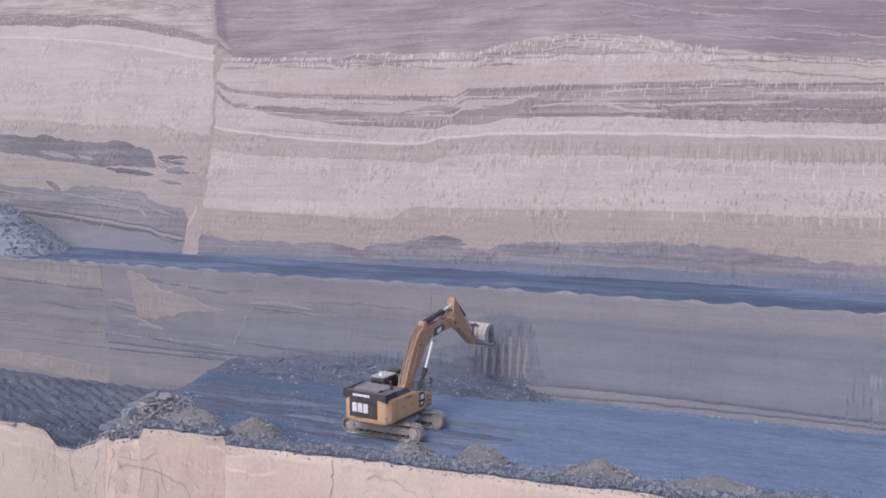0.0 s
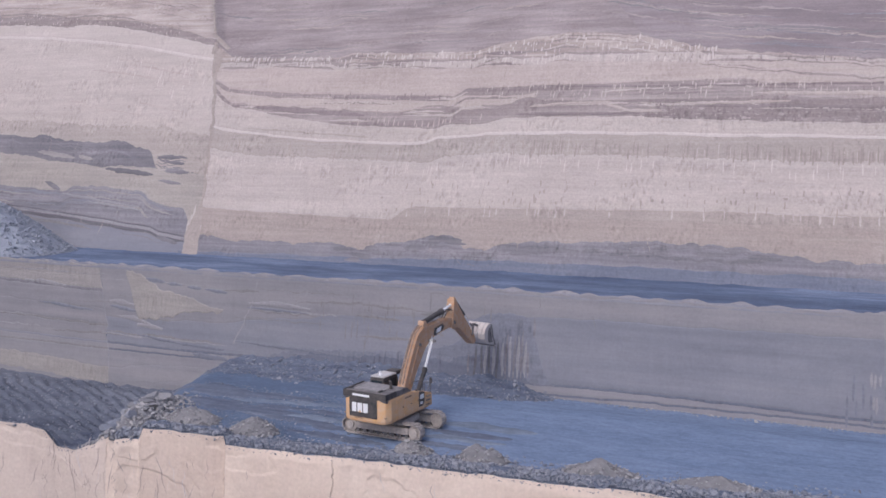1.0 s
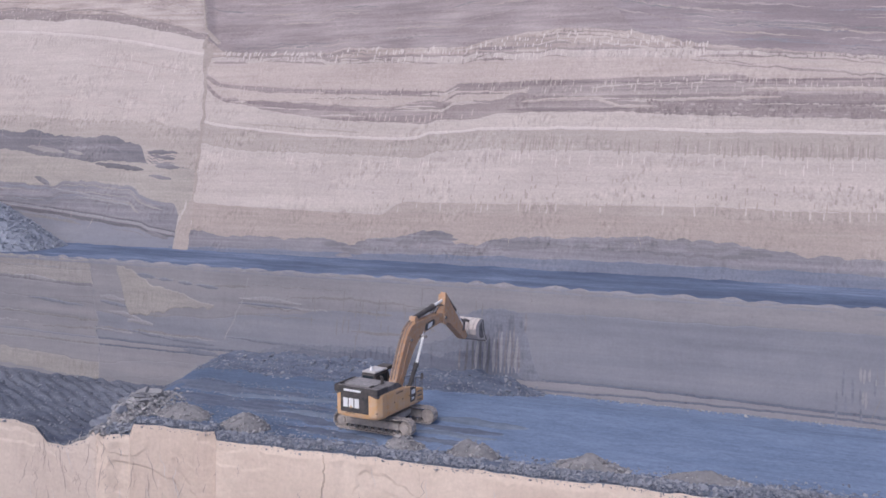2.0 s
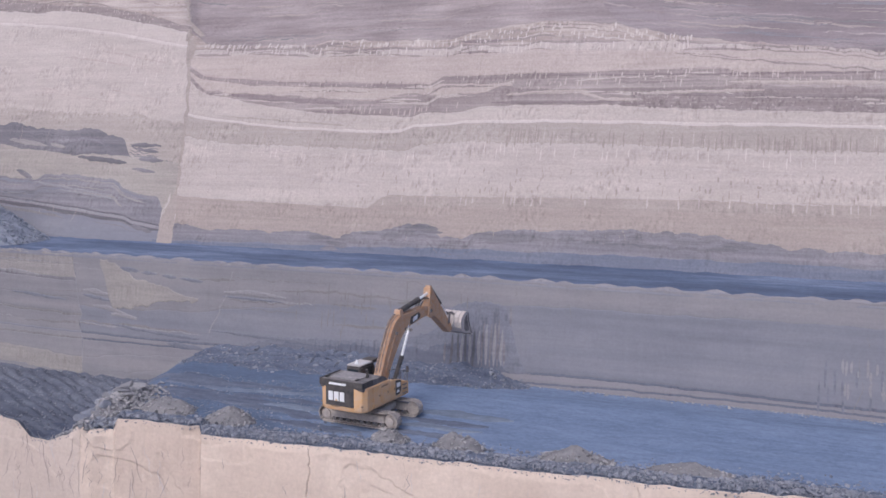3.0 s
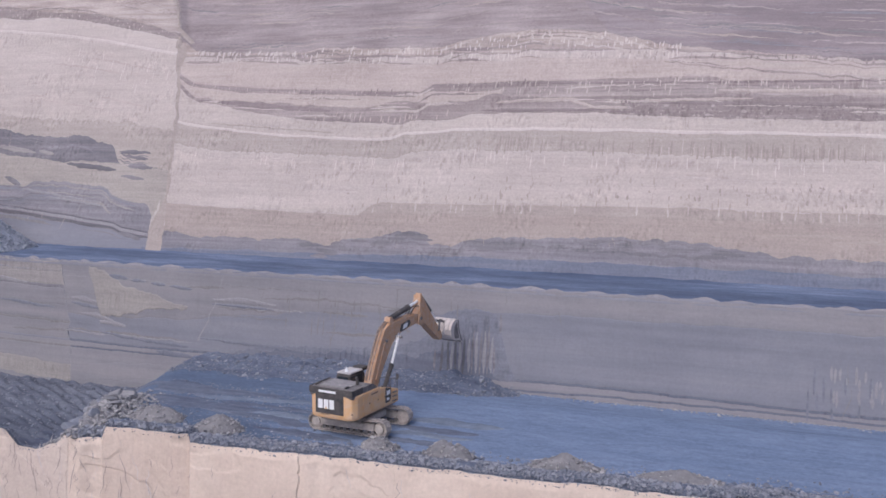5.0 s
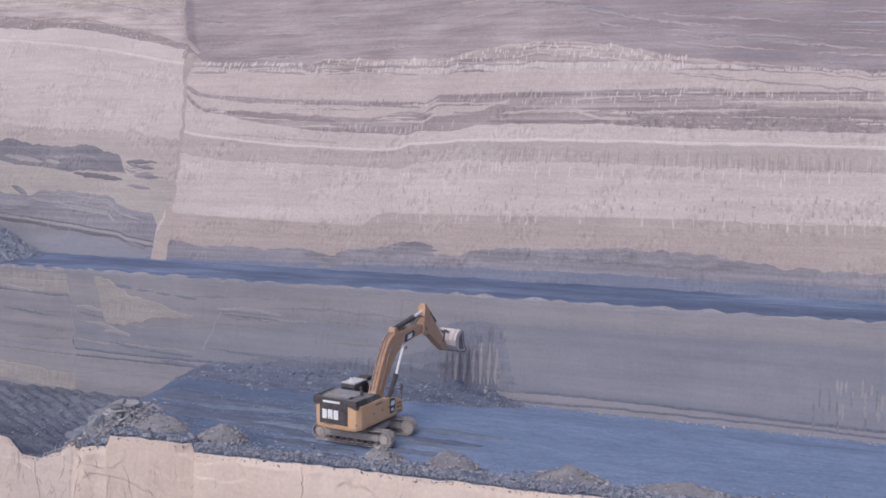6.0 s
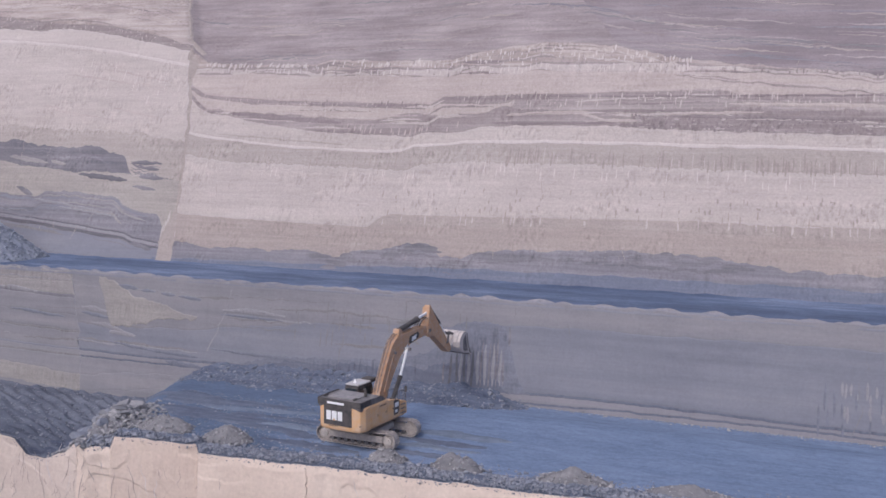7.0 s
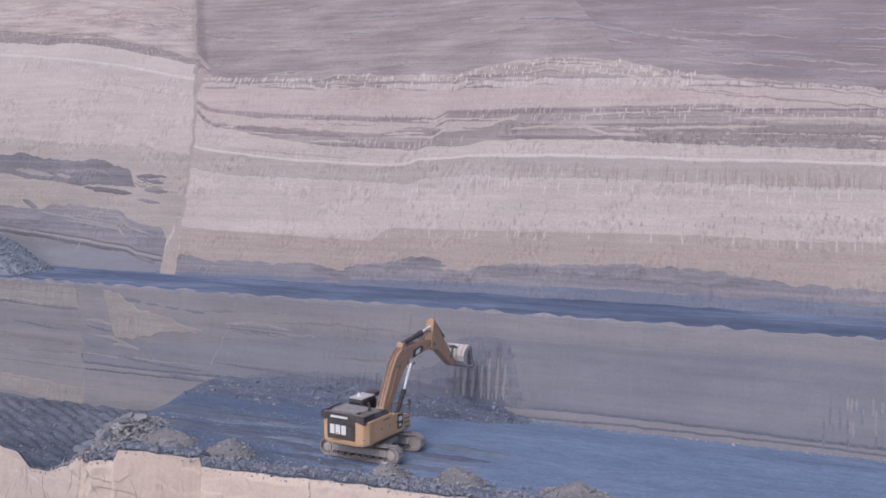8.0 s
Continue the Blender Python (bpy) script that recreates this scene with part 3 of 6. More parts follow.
def overburden(name, s, material, label):
    w = np.concatenate([[-0.06], np.linspace(0, 26, 130)])[:, None]
    z = crest_z(s) + w
    pts = over_point(np.broadcast_to(s, z.shape), z, np.where(w < 0, -0.04, 0.0) + 0 * z)
    tagged(sheet(name, pts, material), label, "slope", kind="structure")
    return pts[-1]


last = np.concatenate([overburden("overburden_slope", np.arange(-95, -33.2, 0.5), ROCK_RAGGED, "mottled brown and white slope above the banded wall"),
                       overburden("overburden_slope", np.arange(-33.4, 16.7, 0.5), ROCK_TOP, "grey mauve overburden slope above the banded wall"),
                       overburden("spoil_slope", np.arange(16.6, 80, 0.5), ROCK_SPOIL, "smooth dark grey slope of dumped spoil above the banded wall")])
s = np.concatenate([np.arange(-95, -33.2, 0.5), np.arange(-33.4, 16.7, 0.5), np.arange(16.6, 80, 0.5)])
# the fault goes on up the slope as a pale scar
w = np.linspace(-1.2, 14, 100)[:, None]
sx = -33.35 + 0.18 * vn(w / 0.8, 0.4, 58) + np.array([-0.45, -0.2, 0.2, 0.45]) * (1 + 0.5 * vn(w / 0.5, 0.1, 59))
sheet("fault_strip", over_point(sx, np.interp(-33.35, *np.array(CREST).T) + w + 0 * sx, np.array([-0.15, 0.12, 0.12, -0.15]) + 0 * sx), ROCK_MARK, wall_upper, "pale scar of the fault on the slope")
rows = [last]
for d in (6, 20, 60, 200, 700, 2200):
    q = last + N * d
    q[:, 2] = last[:, 2] + 0.4 * vn(s / 9, d / 9, 52) * min(1, d / 20)
    rows.append(q + U * ((s / 90)[:, None] * d))
tagged(sheet("ground_plateau", np.array(rows), ROCK_TOP), "flat grey ground behind the quarry edge", "ground", kind="structure")

# ---- lower wall ----
wall_lower = tagged(new("wall_lower"), "grey marl quarry wall below the haul road, with scratches", "quarry wall", kind="structure")
lip = Curve([(-90, ROAD), (70, ROAD)], 0.10, 0.9, 60)
l1 = Curve([(-90, 7.2), (-45, 6.3), (-25, 6.2), (10, 6.3), (70, 6.2)], 0.08, 1.0, 61)
l2 = Curve([(-90, 6.4), (-40, 5.2), (-22, 4.7), (-19, 4.9), (10, 5.2), (70, 5)], 0.08, 1.1, 62)
l2b = lambda s: l2(s) - 0.28
l3 = Curve([(-90, 4.2), (-40, 3.4), (-22, 2.7), (10, 3.5), (70, 3.2)], 0.1, 1.2, 63)
l4 = Curve([(-90, 2.6), (-40, 1.9), (-19, 1.55), (-8, 1.35), (10, 1.7), (70, 1.5)], 0.08, 1.0, 64)
l4b = lambda s: l4(s) - 0.2
l5 = Curve([(-90, 0.7), (-40, 0.2), (-22, 0.2), (8, 0.55), (20, 0.55), (30, 0.35), (70, 0.3)], 0.05, 1.0, 65)
l5b = lambda s: l5(s) - 0.20
l5c = Curve([(-90, -0.5), (8, -0.28), (16, -0.08), (26, -0.06), (70, -0.3)], 0.05, 1.0, 165)
l5d = lambda s: l5c(s) - 0.16
l6 = Curve([(-90, -1.4), (-48, -1.65), (-34, -2.3), (-30, -1.6), (-20, -1.0), (70, -1.0)], 0.1, 1.0, 66)
l7 = Curve([(-90, -3.0), (-48, -3.3), (-34, -3.8), (-20, -2), (70, -1.6)], 0.1, 1.0, 67)
low = lambda s: 0 * s - 5.0


def joint_s(z):
    return np.interp(z, [-5, -2.7, 1.5, 4.7, 6.4, 9], [-34.3, -34.6, -35.0, -35.7, -36.2, -37.0]) + 0.35 * vn(np.asarray(z) / 0.9, 0.5, 70)


for lo, hi, mat, side_mat, label in (
        (l1, lip, None, ROCK_SIDE, "grey bed under the road's edge"),
        (l2, l1, None, ROCK_SIDE, "grey marl bed"),
        (l2b, l2, None, ROCK_SLATE, "thin blue grey seam"),
        (l3, l2b, None, ROCK_WARM, "grey marl bed"),
        (l4, l3, None, ROCK_WARM, "grey marl bed"),
        (l4b, l4, None, ROCK_BAND, "thin dark seam"),
        (l5, l4b, None, ROCK_WARM, "grey marl bed"),
        (l5b, l5, ROCK_DUG, ROCK_GREY, "thin dark seam near the floor"),
        (l5c, l5b, ROCK_WARM, ROCK_WARM, "grey marl bed"),
        (l5d, l5c, ROCK_DUG, ROCK_BAND, "thin dark seam near the floor"),
        (l6, l5d, ROCK_WARM, ROCK_WARM, "grey marl bed at the floor"),
        (l7, l6, ROCK_WARM, ROCK_SCAR, "pale tan bed"),
        (low, l7, ROCK_WARM, ROCK_WARM, "grey marl bed")):
    if mat:
        bed(wall_lower, lower_point, lo, hi, joint_s, 64.0, 0.0, mat, label)
    bed(wall_lower, lower_point, lo, hi, -88.0, joint_s, 0.0, side_mat, label)
lw = Curve([(-40, 2.4), (-22, 2.9), (-10, 4.3), (10, 5.6), (64, 5.8)], 0.10, 1.6, 73)
bed(wall_lower, lower_point, l5, lw, joint_s, 64.0, 0.0, ROCK_GREY, "thick even grey marl bed")
bed(wall_lower, lower_point, lw, lip, joint_s, 64.0, 0.0, ROCK_WARM, "warmer grey marl bed below the road")
scar_hi = Curve([(-33.0, 7.0), (-31, 6.5), (-29, 5.4), (-25.7, 5.0), (-23.2, 4.15), (-21.8, 4.0)], 0.16, 0.8, 68)
scar_lo = Curve([(-33.0, 6.7), (-32.4, 4.9), (-31.5, 2.6), (-27.8, 3.05), (-26.3, 3.6), (-23.2, 3.8), (-21.8, 3.95)], 0.22, 0.7, 69)
bed(wall_lower, lower_point, scar_lo, scar_hi, -33.0, -21.8, 0.03, ROCK_SCAR, "pale cream scar below the road")
for k, (sa, sb, za, zb) in enumerate(((-34.9, -31.8, 4.0, 3.65), (-33.6, -30.0, 2.6, 2.1), (-19.0, -12.8, 4.75, 4.6), (-46, -40.5, 5.3, 5.0), (-31.5, -28.5, 1.9, 1.7))):
    bed(wall_lower, lower_point, Curve([(sa, za), (sb, zb)], 0.05, 0.8, 150 + k), Curve([(sa, za + 0.1), ((sa + sb) / 2, (za + zb) / 2 + 0.42), (sb, zb + 0.1)], 0.05, 0.8, 160 + k), sa, sb, 0.03, ROCK_TICK, "short pale lens")

for k, (s0, z0, s1, z1, thick) in enumerate(((-30.8, 6.3, -28.6, 6.1, 0.34), (-28.1, 6.05, -26.5, 5.98, 0.2), (-25.8, 5.9, -24.3, 5.8, 0.26), (-23.8, 5.73, -21.5, 5.58, 0.24), (-31.4, 1.12, -26.7, 0.7, 0.2), (-26.9, 0.72, -21.5, 0.48, 0.22),
                                                 (-24.8, -0.1, -21.2, -0.35, 0.4), (-19.1, 4.42, -13.0, 4.3, 0.16), (-34.9, 3.6, -31.6, 3.2, 0.22), (-20.4, 1.35, -9.0, 1.0, 0.16), (-44, 3.4, -37, 3.0, 0.2))):
    lens(wall_lower, lower_point, s0, z0, s1, z1, thick, ROCK_MOIST, "thin dark seam", 960 + k)
z = np.linspace(1.1, 6.9, 60)[:, None]
sx = np.interp(z, [1.1, 4.0, 6.9], [-20.5, -19.1, -18.1]) + 0.16 * vn(z / 0.5, 0.3, 981) + (0.05 + 0.05 * vn(z / 0.3, 0.7, 982)) * np.array([-1.0, 0.0, 1.0])
sheet("pale_scratch", lower_point(sx, z + 0 * sx, np.array([0.012, 0.03, 0.012]) + 0 * sx), ROCK_TICK, wall_lower, "pale scratch down the wall")
foot_of_wall = Curve([(-17, 0.3), (10, 0.3)], 0.05, 0.8, 170)
bed(wall_lower, lower_point, foot_of_wall, Curve([(-17, 0.4), (-13.5, 1.2), (-9, 1.5), (-2, 2.0), (1.6, 3.2), (2.6, 5.2), (5, 5.7), (7.2, 5.5), (7.7, 4.0), (8.2, 1.2), (9.2, 0.4)], 0.14, 0.3, 171), -17, 9.2, 0.010, ROCK_MOIST, "moist grey marl round the dug bank")
bed(wall_lower, lower_point, foot_of_wall, Curve([(-14.5, 0.4), (-12, 0.9), (-6, 1.2), (0, 1.4), (3, 2.2), (6, 1.9), (7.6, 0.4)], 0.3, 0.6, 172), -14.5, 7.6, 0.016, ROCK_DUG, "damp dark marl above the dug bank")

bed(wall_upper, upper_point, lambda s: 0 * s + Z_ROAD - 0.4, Curve([(-60, Z_ROAD + 0.4), (-30, Z_ROAD + 0.3), (-10, Z_ROAD + 0.6), (10, Z_ROAD + 1.0), (50, Z_ROAD + 1.1)], 0.14, 2.6, 175), -31, 50, 0.015, ROCK_DUSTY, "blue dusted foot of the upper wall")

# ---- haul road ----
s = np.arange(-92, 70, 0.6)
w = np.linspace(0, 1, 30)[:, None]
front = lower_point(s, 0 * s + ROAD, 0.02)
rear = upper_point(s, 0 * s + Z_ROAD - 0.2, -0.8)
pts = front + (rear - front) * w[..., None]
pts[..., 2] = ROAD - 0.03 + 0.05 * fbm(pts[..., 0] / 3, pts[..., 1] / 1.2, 71, 4) + 0.22 * smooth(0.84, 1.0, w) * (0.6 + fbm(s / 0.9, 0.3, 72))
tagged(sheet("road", pts, ROAD_GREY), "dark blue grey haul road on the upper bench", "road", kind="structure")

# ---- bench floor, cliff and pit ----
CLIFF_Z = [(-80, 0.4), (-45, 0.3), (-31.5, 0.0), (-28.4, -0.1), (-27.1, -0.4), (-26.2, -1.35), (-24.9, -1.5), (-23.3, -0.95), (-22.3, -0.05), (-22.0, -0.3), (-20.0, -0.33), (-19.7, 0.45), (-14.0, 0.45), (-13.8, 0.08), (-8, 0.05), (70, 0)]


def cliff_y(x):
    recess = 0.55 * smooth(-21.6, -19.6, x) * smooth(-13.75, -13.9, x)
    return 53.75 - 0.334 * x + recess + 0.5 * fbm(x / 5, 1.3, 81, 3) + 0.10 * vn(x / 0.9, 3.1, 82)


def cliff_z(x):
    return np.interp(x, *np.array(CLIFF_Z).T) + 0.06 * vn(x / 0.7, 2.2, 83)


def floor_z(x, y):
    """The bench is level; past the boulders it drops to an older floor."""
    edge = -21.4 + 0.19 * (y - 63) + 0.7 * fbm(y / 3, 0.7, 85)
    drop = smooth(0, -1, (x - edge) / (4.5 + 0.2 * np.maximum(y - 63, 0)))
    along, off = x * U[0] + (y - 75.3) * U[1], -(x * N[0] + (y - 75.3) * N[1])
    z = -3.75 * drop - 0.55 * smooth(5.5, 0.8, off) * smooth(4, 9, along)
    z = z + (0.05 + 0.10 * drop) * fbm(x / 2.2, y / 1.4, 86, 4) + 0.13 * drop * fbm(x / 0.9 + y / 1.6, y / 0.9, 88, 4)
    ripple = drop * 0.09 * vn(x / 0.45 + y / 0.9, (x - y) / 5, 87)
    return z + ripple


def ground_z(x, y):
    """The floor with the cliff's rim worked into it."""
    x, y = np.asarray(x, float), np.asarray(y, float)
    rim = smooth(2.6, 0.2, y - cliff_y(x))
    return floor_z(x, y) * (1 - rim) + cliff_z(x) * rim


x = np.concatenate([np.arange(-84, -50, 1.0), np.arange(-50, 40, 0.22), np.arange(40, 66, 1.0)])
w = np.concatenate([np.linspace(0, 0.12, 22)[:-1], np.linspace(0.12, 1, 110)])[:, None]
foot_y = 75.3 - 0.4368 * x + 0.6
yf = cliff_y(x)
y = yf + (foot_y - yf) * w
xx = np.broadcast_to(x, y.shape)
z = floor_z(xx, y)
rim = smooth(2.6, 0.2, y - yf)
z = z * (1 - rim) + cliff_z(xx) * rim
cut = int(np.searchsorted(x, -21.6))
# low grader ridges on the old floor
z = z + 0.14 * np.sin((0.75 * y + 0.95 * xx) * 5.4 + 3.2 * vn(xx / 4.0, y / 4.0, 176)) * smooth(-23.5, -25.5, xx) * smooth(3.0, 6.0, y - yf) * (0.5 + 0.5 * vn(xx / 5.0, y / 3.0, 177))
grid = np.stack([xx, y, z], -1)
tagged(sheet("floor_bench", grid[:, cut:], FLOOR_GREY), "dusty blue grey bench floor with wheel streaks", "quarry floor", kind="structure")
tagged(sheet("floor_old", grid[:, :cut + 1], PIT_GREY), "dark rippled older floor below the bench", "quarry floor", kind="structure")

cliff = tagged(new("cliff_front"), "sunlit cream limestone cliff below the working bench", "cliff", kind="structure")


def cliff_point(x, z, out=0.0):
    """The cream face: upright panels between joints, with cracks."""
    d = np.maximum(cliff_z(x) - z, 0)
    xs = x + 0.18 * vn(z / 1.3, 0.5, 90) + 0.08 * vn(z / 0.35, 0.2, 89)
    edges = np.array([-60, -52, -44, -38, -33.5, -30.3, -27.0, -22.3, -19.9, -13.8, -6.7, -0.9, 5.5, 12, 19, 27, 36, 46])
    block = np.searchsorted(edges, xs)
    middle = np.interp(block, np.arange(len(edges)) + 0.5, edges)
    face = 0.025 * lattice(block, block * 0, 91) + 0.02 * lattice(block, block * 0 + 3, 97) * (xs - middle)
    # broad spalled faces that end in sharp edges along a few joints
    flake = vn(x / 4.2 + z / 6.0, z / 3.6, 92) + 0.35 * fbm(x / 1.4, z / 1.1, 93, 3)
    face = face + 0.05 * smooth(0.0, 0.10, flake) + 0.05 * smooth(-0.45, -0.36, flake)
    face = face + 0.10 * fbm(x / 2.4, z / 1.7, 96, 4) + 0.03 * fbm(x / 0.6, z / 0.6, 94, 4)
    return np.stack([x, cliff_y(x) - d * 0.16 - face * smooth(0, 0.5, d) - out, z], -1)


x = np.concatenate([np.arange(-70, -34, 0.3), np.arange(-34, 22, 0.075), np.arange(22, 60, 0.3)])
w = np.linspace(0, 1, 130)[:, None] ** 1.25
zt = cliff_z(x)
z = zt + (-11.5 - zt) * w
xx = np.broadcast_to(x, z.shape)
face = cliff_point(xx, z)
cuts = [0] + [int(np.searchsorted(x, v)) for v in (-27.0, -22.3, -19.9, -13.8, -6.7, -0.9)] + [len(x) - 1]
# the set-back panel is a little darker and browner than its neighbours
for a, b, mat in zip(cuts, cuts[1:], (ROCK_DULL, ROCK_DULL, ROCK_CREAM, ROCK_BROWN, ROCK_CREAM, ROCK_CREAM, ROCK_CREAM)):
    sheet("rock_block", face[:, a:b + 1], mat, cliff, shade=False)
xs = np.concatenate([np.linspace(-2500, -90, 12), np.linspace(-80, 80, 60), np.linspace(90, 2500, 12)])
ys = np.concatenate([np.linspace(-2500, -60, 12), np.linspace(-50, 70, 50), np.linspace(80, 2500, 8)])
gx, gy = np.meshgrid(xs, ys)
gz = -11.0 + 0.5 * fbm(gx / 14, gy / 14, 95, 4)
tagged(sheet("ground", np.stack([gx, gy, gz], -1), PIT_GREY), "dark gravel floor of the deep pit", "ground", kind="structure")


# ---- broken rock ----
def rock_shape(seed, points=13):
    r = random.Random(seed)
    bm = bmesh.new()
    for _ in range(points):
        v = Vector((r.gauss(0, 1), r.gauss(0, 1), r.gauss(0, 1))).normalized() * r.uniform(0.8, 1.05)
        bm.verts.new((v.x, v.y * r.uniform(0.8, 1.0), v.z * 0.72))
    out = bmesh.ops.convex_hull(bm, input=bm.verts)
    bmesh.ops.delete(bm, geom=[g for g in out["geom_interior"] if isinstance(g, bmesh.types.BMVert)], context="VERTS")
    bmesh.ops.recalc_face_normals(bm, faces=bm.faces)
    return bm


def rock_arrays(seed):
    bm = rock_shape(seed)
    bm.verts.index_update()
    bmesh.ops.triangulate(bm, faces=bm.faces)
    v = np.array([x.co for x in bm.verts])
    f = np.array([[x.index for x in g.verts] for g in bm.faces])
    bm.free()
    return v, f


ROCKS = [rock_arrays(k) for k in range(14)]


def scatter(name, places, sizes, material, parent=None, label="", category="", seed=1):
    """Many small stones in one mesh."""
    rng = np.random.default_rng(seed)
    vs, fs, at = [], [], 0
    for p, r in zip(places, sizes):
        v, f = ROCKS[rng.integers(len(ROCKS))]
        q = np.array(Euler(rng.uniform(-0.5, 0.5, 2).tolist() + [rng.uniform(0, 6.28)]).to_matrix())
        vs.append((v * r * rng.uniform(0.75, 1.3, 3)) @ q.T + p)
        fs.append(f + at)
        at += len(v)
    v, f = np.vstack(vs), np.vstack(fs)
    me = bpy.data.meshes.new(name)
    me.from_pydata(v.tolist(), [], f.tolist())
    me.materials.append(material)
    ob = new(name, me)
    if parent is not None:
        ob.parent = parent
    return tagged(ob, label, category, kind="stuff")


def heap(name, x, y, rx, ry, h, turn, seed, material, stones, label, category="rubble heap", group="", base=None, coarse=0.0, stone_mat=None):
    """A dumped heap: a lumpy mound that dies out into the ground, with stones on it."""
    top = tagged(new(name), label, category, group)
    rng = np.random.default_rng(seed)
    a = np.linspace(0, 2 * np.pi, 49)
    k = np.linspace(0, 1, 20)[:, None]
    edge = 1 + 0.22 * vn(np.cos(a) * 1.6 + 5, np.sin(a) * 1.6, seed)
    lx, ly = rx * k * edge * np.cos(a), ry * k * edge * np.sin(a)
    gx = x + lx * math.cos(turn) - ly * math.sin(turn)
    gy = y + lx * math.sin(turn) + ly * math.cos(turn)
    if base is None:
        gy = np.maximum(gy, cliff_y(gx) + 0.05)
    low = min(h, 1.0)
    rise = (h + 0.25 * low * vn(gx / 0.9, gy / 0.9, seed + 1)) * (1 - k ** 1.5) ** 1.15 + low * (0.16 * fbm(gx / 0.7, gy / 0.7, seed + 2) + 0.10 * fbm(gx / 0.22, gy / 0.22, seed + 3)) * (1 - k)
    floor = (ground_z(gx, gy) if base is None else base(gx, gy))
    gz = floor + rise - 0.12 * k ** 6
    sheet("mound", np.stack([gx, gy, gz], -1), material, top)
    if stones:
        t, q = rng.uniform(0, 6.28, stones), rng.uniform(0, 1, stones) ** (0.35 if h < 1 and not coarse else 0.6)
        swell = 1 + 0.22 * vn(np.cos(t) * 1.6 + 5, np.sin(t) * 1.6, seed)
        px, py = rx * q * swell * np.cos(t), ry * q * swell * np.sin(t)
        if base is None:
            q = np.minimum(q, 1.0)
        sx = x + px * math.cos(turn) - py * math.sin(turn)
        sy = y + px * math.sin(turn) + py * math.cos(turn)
        sz = (ground_z(sx, sy) if base is None else base(sx, sy)) + h * (1 - q ** 1.5) ** 1.15 + 0.02 * h
        scatter("loose_stone", np.stack([sx, sy, sz], -1), rng.uniform(0.03, 0.11, stones) + 0.12 * rng.random(stones) ** 8 + coarse * rng.random(stones), stone_mat or (RUBBLE_PALE if material is HEAP else RUBBLE), top, seed=seed)
    return top


HEAP = gravel("pale_heap_dirt", (0.15, 0.147, 0.16), (0.212, 0.205, 0.217), (0.285, 0.272, 0.278), 4.0)
DARK_HEAP = gravel("dark_blue_grey_spoil", (0.086, 0.10, 0.146), (0.124, 0.142, 0.196), (0.18, 0.20, 0.256), 3.0)
HOLLOW_SHADE = gravel("shaded_hollow_marl", (0.06, 0.07, 0.105), (0.085, 0.097, 0.138), (0.125, 0.138, 0.18), 3.0)
SCREE_DIRT = gravel("blue_grey_scree_dirt", (0.245, 0.265, 0.325), (0.28, 0.30, 0.36), (0.33, 0.35, 0.405), 4.0)
rng = np.random.default_rng(5)

for k, (x, y, rx, ry, h) in enumerate(((-17.5, 64.0, 2.3, 1.5, 0.95), (-12.5, 61.3, 1.9, 1.4, 0.95), (-1.9, 57.0, 1.5, 1.1, 0.85), (2.3, 55.6, 1.7, 1.2, 0.95), (9.0, 52.9, 2.4, 1.3, 0.9), (15.2, 50.6, 2.6, 1.1, 0.7))):
    heap("rubble_heap", x, y, rx, ry, h, STRIKE, 200 + k * 7, HEAP, 170, "pale grey heap of broken marl along the bench edge", group="heaps along the bench edge")

# the rubble windrow between the bench and the cliff
count = 12500
x = rng.uniform(-22, 34, count)
d = np.abs(rng.normal(0, 1, count)) * 1.35 + 0.1
y = cliff_y(x) + np.minimum(d, 4.2)
z = ground_z(x, y) + 0.28 * np.exp(-((d - 0.9) / 0.8) ** 2)
size = rng.uniform(0.03, 0.10, count) + 0.18 * rng.random(count) ** 12
scatter("edge_rubble", np.stack([x, y, z], -1), size, RUBBLE, None, "loose grey rubble along the edge of the bench", "rubble", 6)
x = np.arange(-20.0, 40, 0.2)
w = np.linspace(0.02, 3.0, 24)[:, None]
yy = cliff_y(x) + w
xx = np.broadcast_to(x, yy.shape)
zz = ground_z(xx, yy) + 0.26 * smooth(0, 0.6, w) * np.exp(-((w - 0.95) / 0.75) ** 2) * (0.7 + 0.6 * vn(xx / 1.7, 0.2, 101)) + (0.16 * fbm(xx / 0.45, yy / 0.3, 102, 5) + 0.03) * smooth(0, 0.5, w) - 0.10 * smooth(1.9, 3.0, w)
tagged(sheet("rubble_windrow", np.stack([xx, yy, zz], -1), DARK_HEAP), "low dark windrow of broken marl along the bench edge", "windrow", kind="structure")

count = 3000
x = rng.uniform(-34, 34, count)
d = rng.uniform(-0.12, 0.5, count)
y = cliff_y(x) + d
scatter("rim_rubble", np.stack([x, y, ground_z(x, np.maximum(y, cliff_y(x))) - 0.2 * smooth(0.05, -0.12, d)], -1), rng.uniform(0.02, 0.06, count) + 0.10 * rng.random(count) ** 14, RUBBLE, None, "loose grey stones on the cliff's rim", "rubble", 7)

count = 4200
x = rng.uniform(-50, -22.5, count)
y = cliff_y(x) + 0.8 + rng.random(count) * (75.0 - 0.4368 * x - cliff_y(x) - 1.0)
scatter("floor_rubble", np.stack([x, y, ground_z(x, y)], -1), rng.uniform(0.03, 0.1, count) + 0.12 * rng.random(count) ** 10, RUBBLE, None, "loose grey stones on the old floor", "rubble", 12)

count = 2600
x = rng.uniform(-19, -5, count)
y = cliff_y(x) + 3.0 + rng.random(count) ** 0.8 * 11
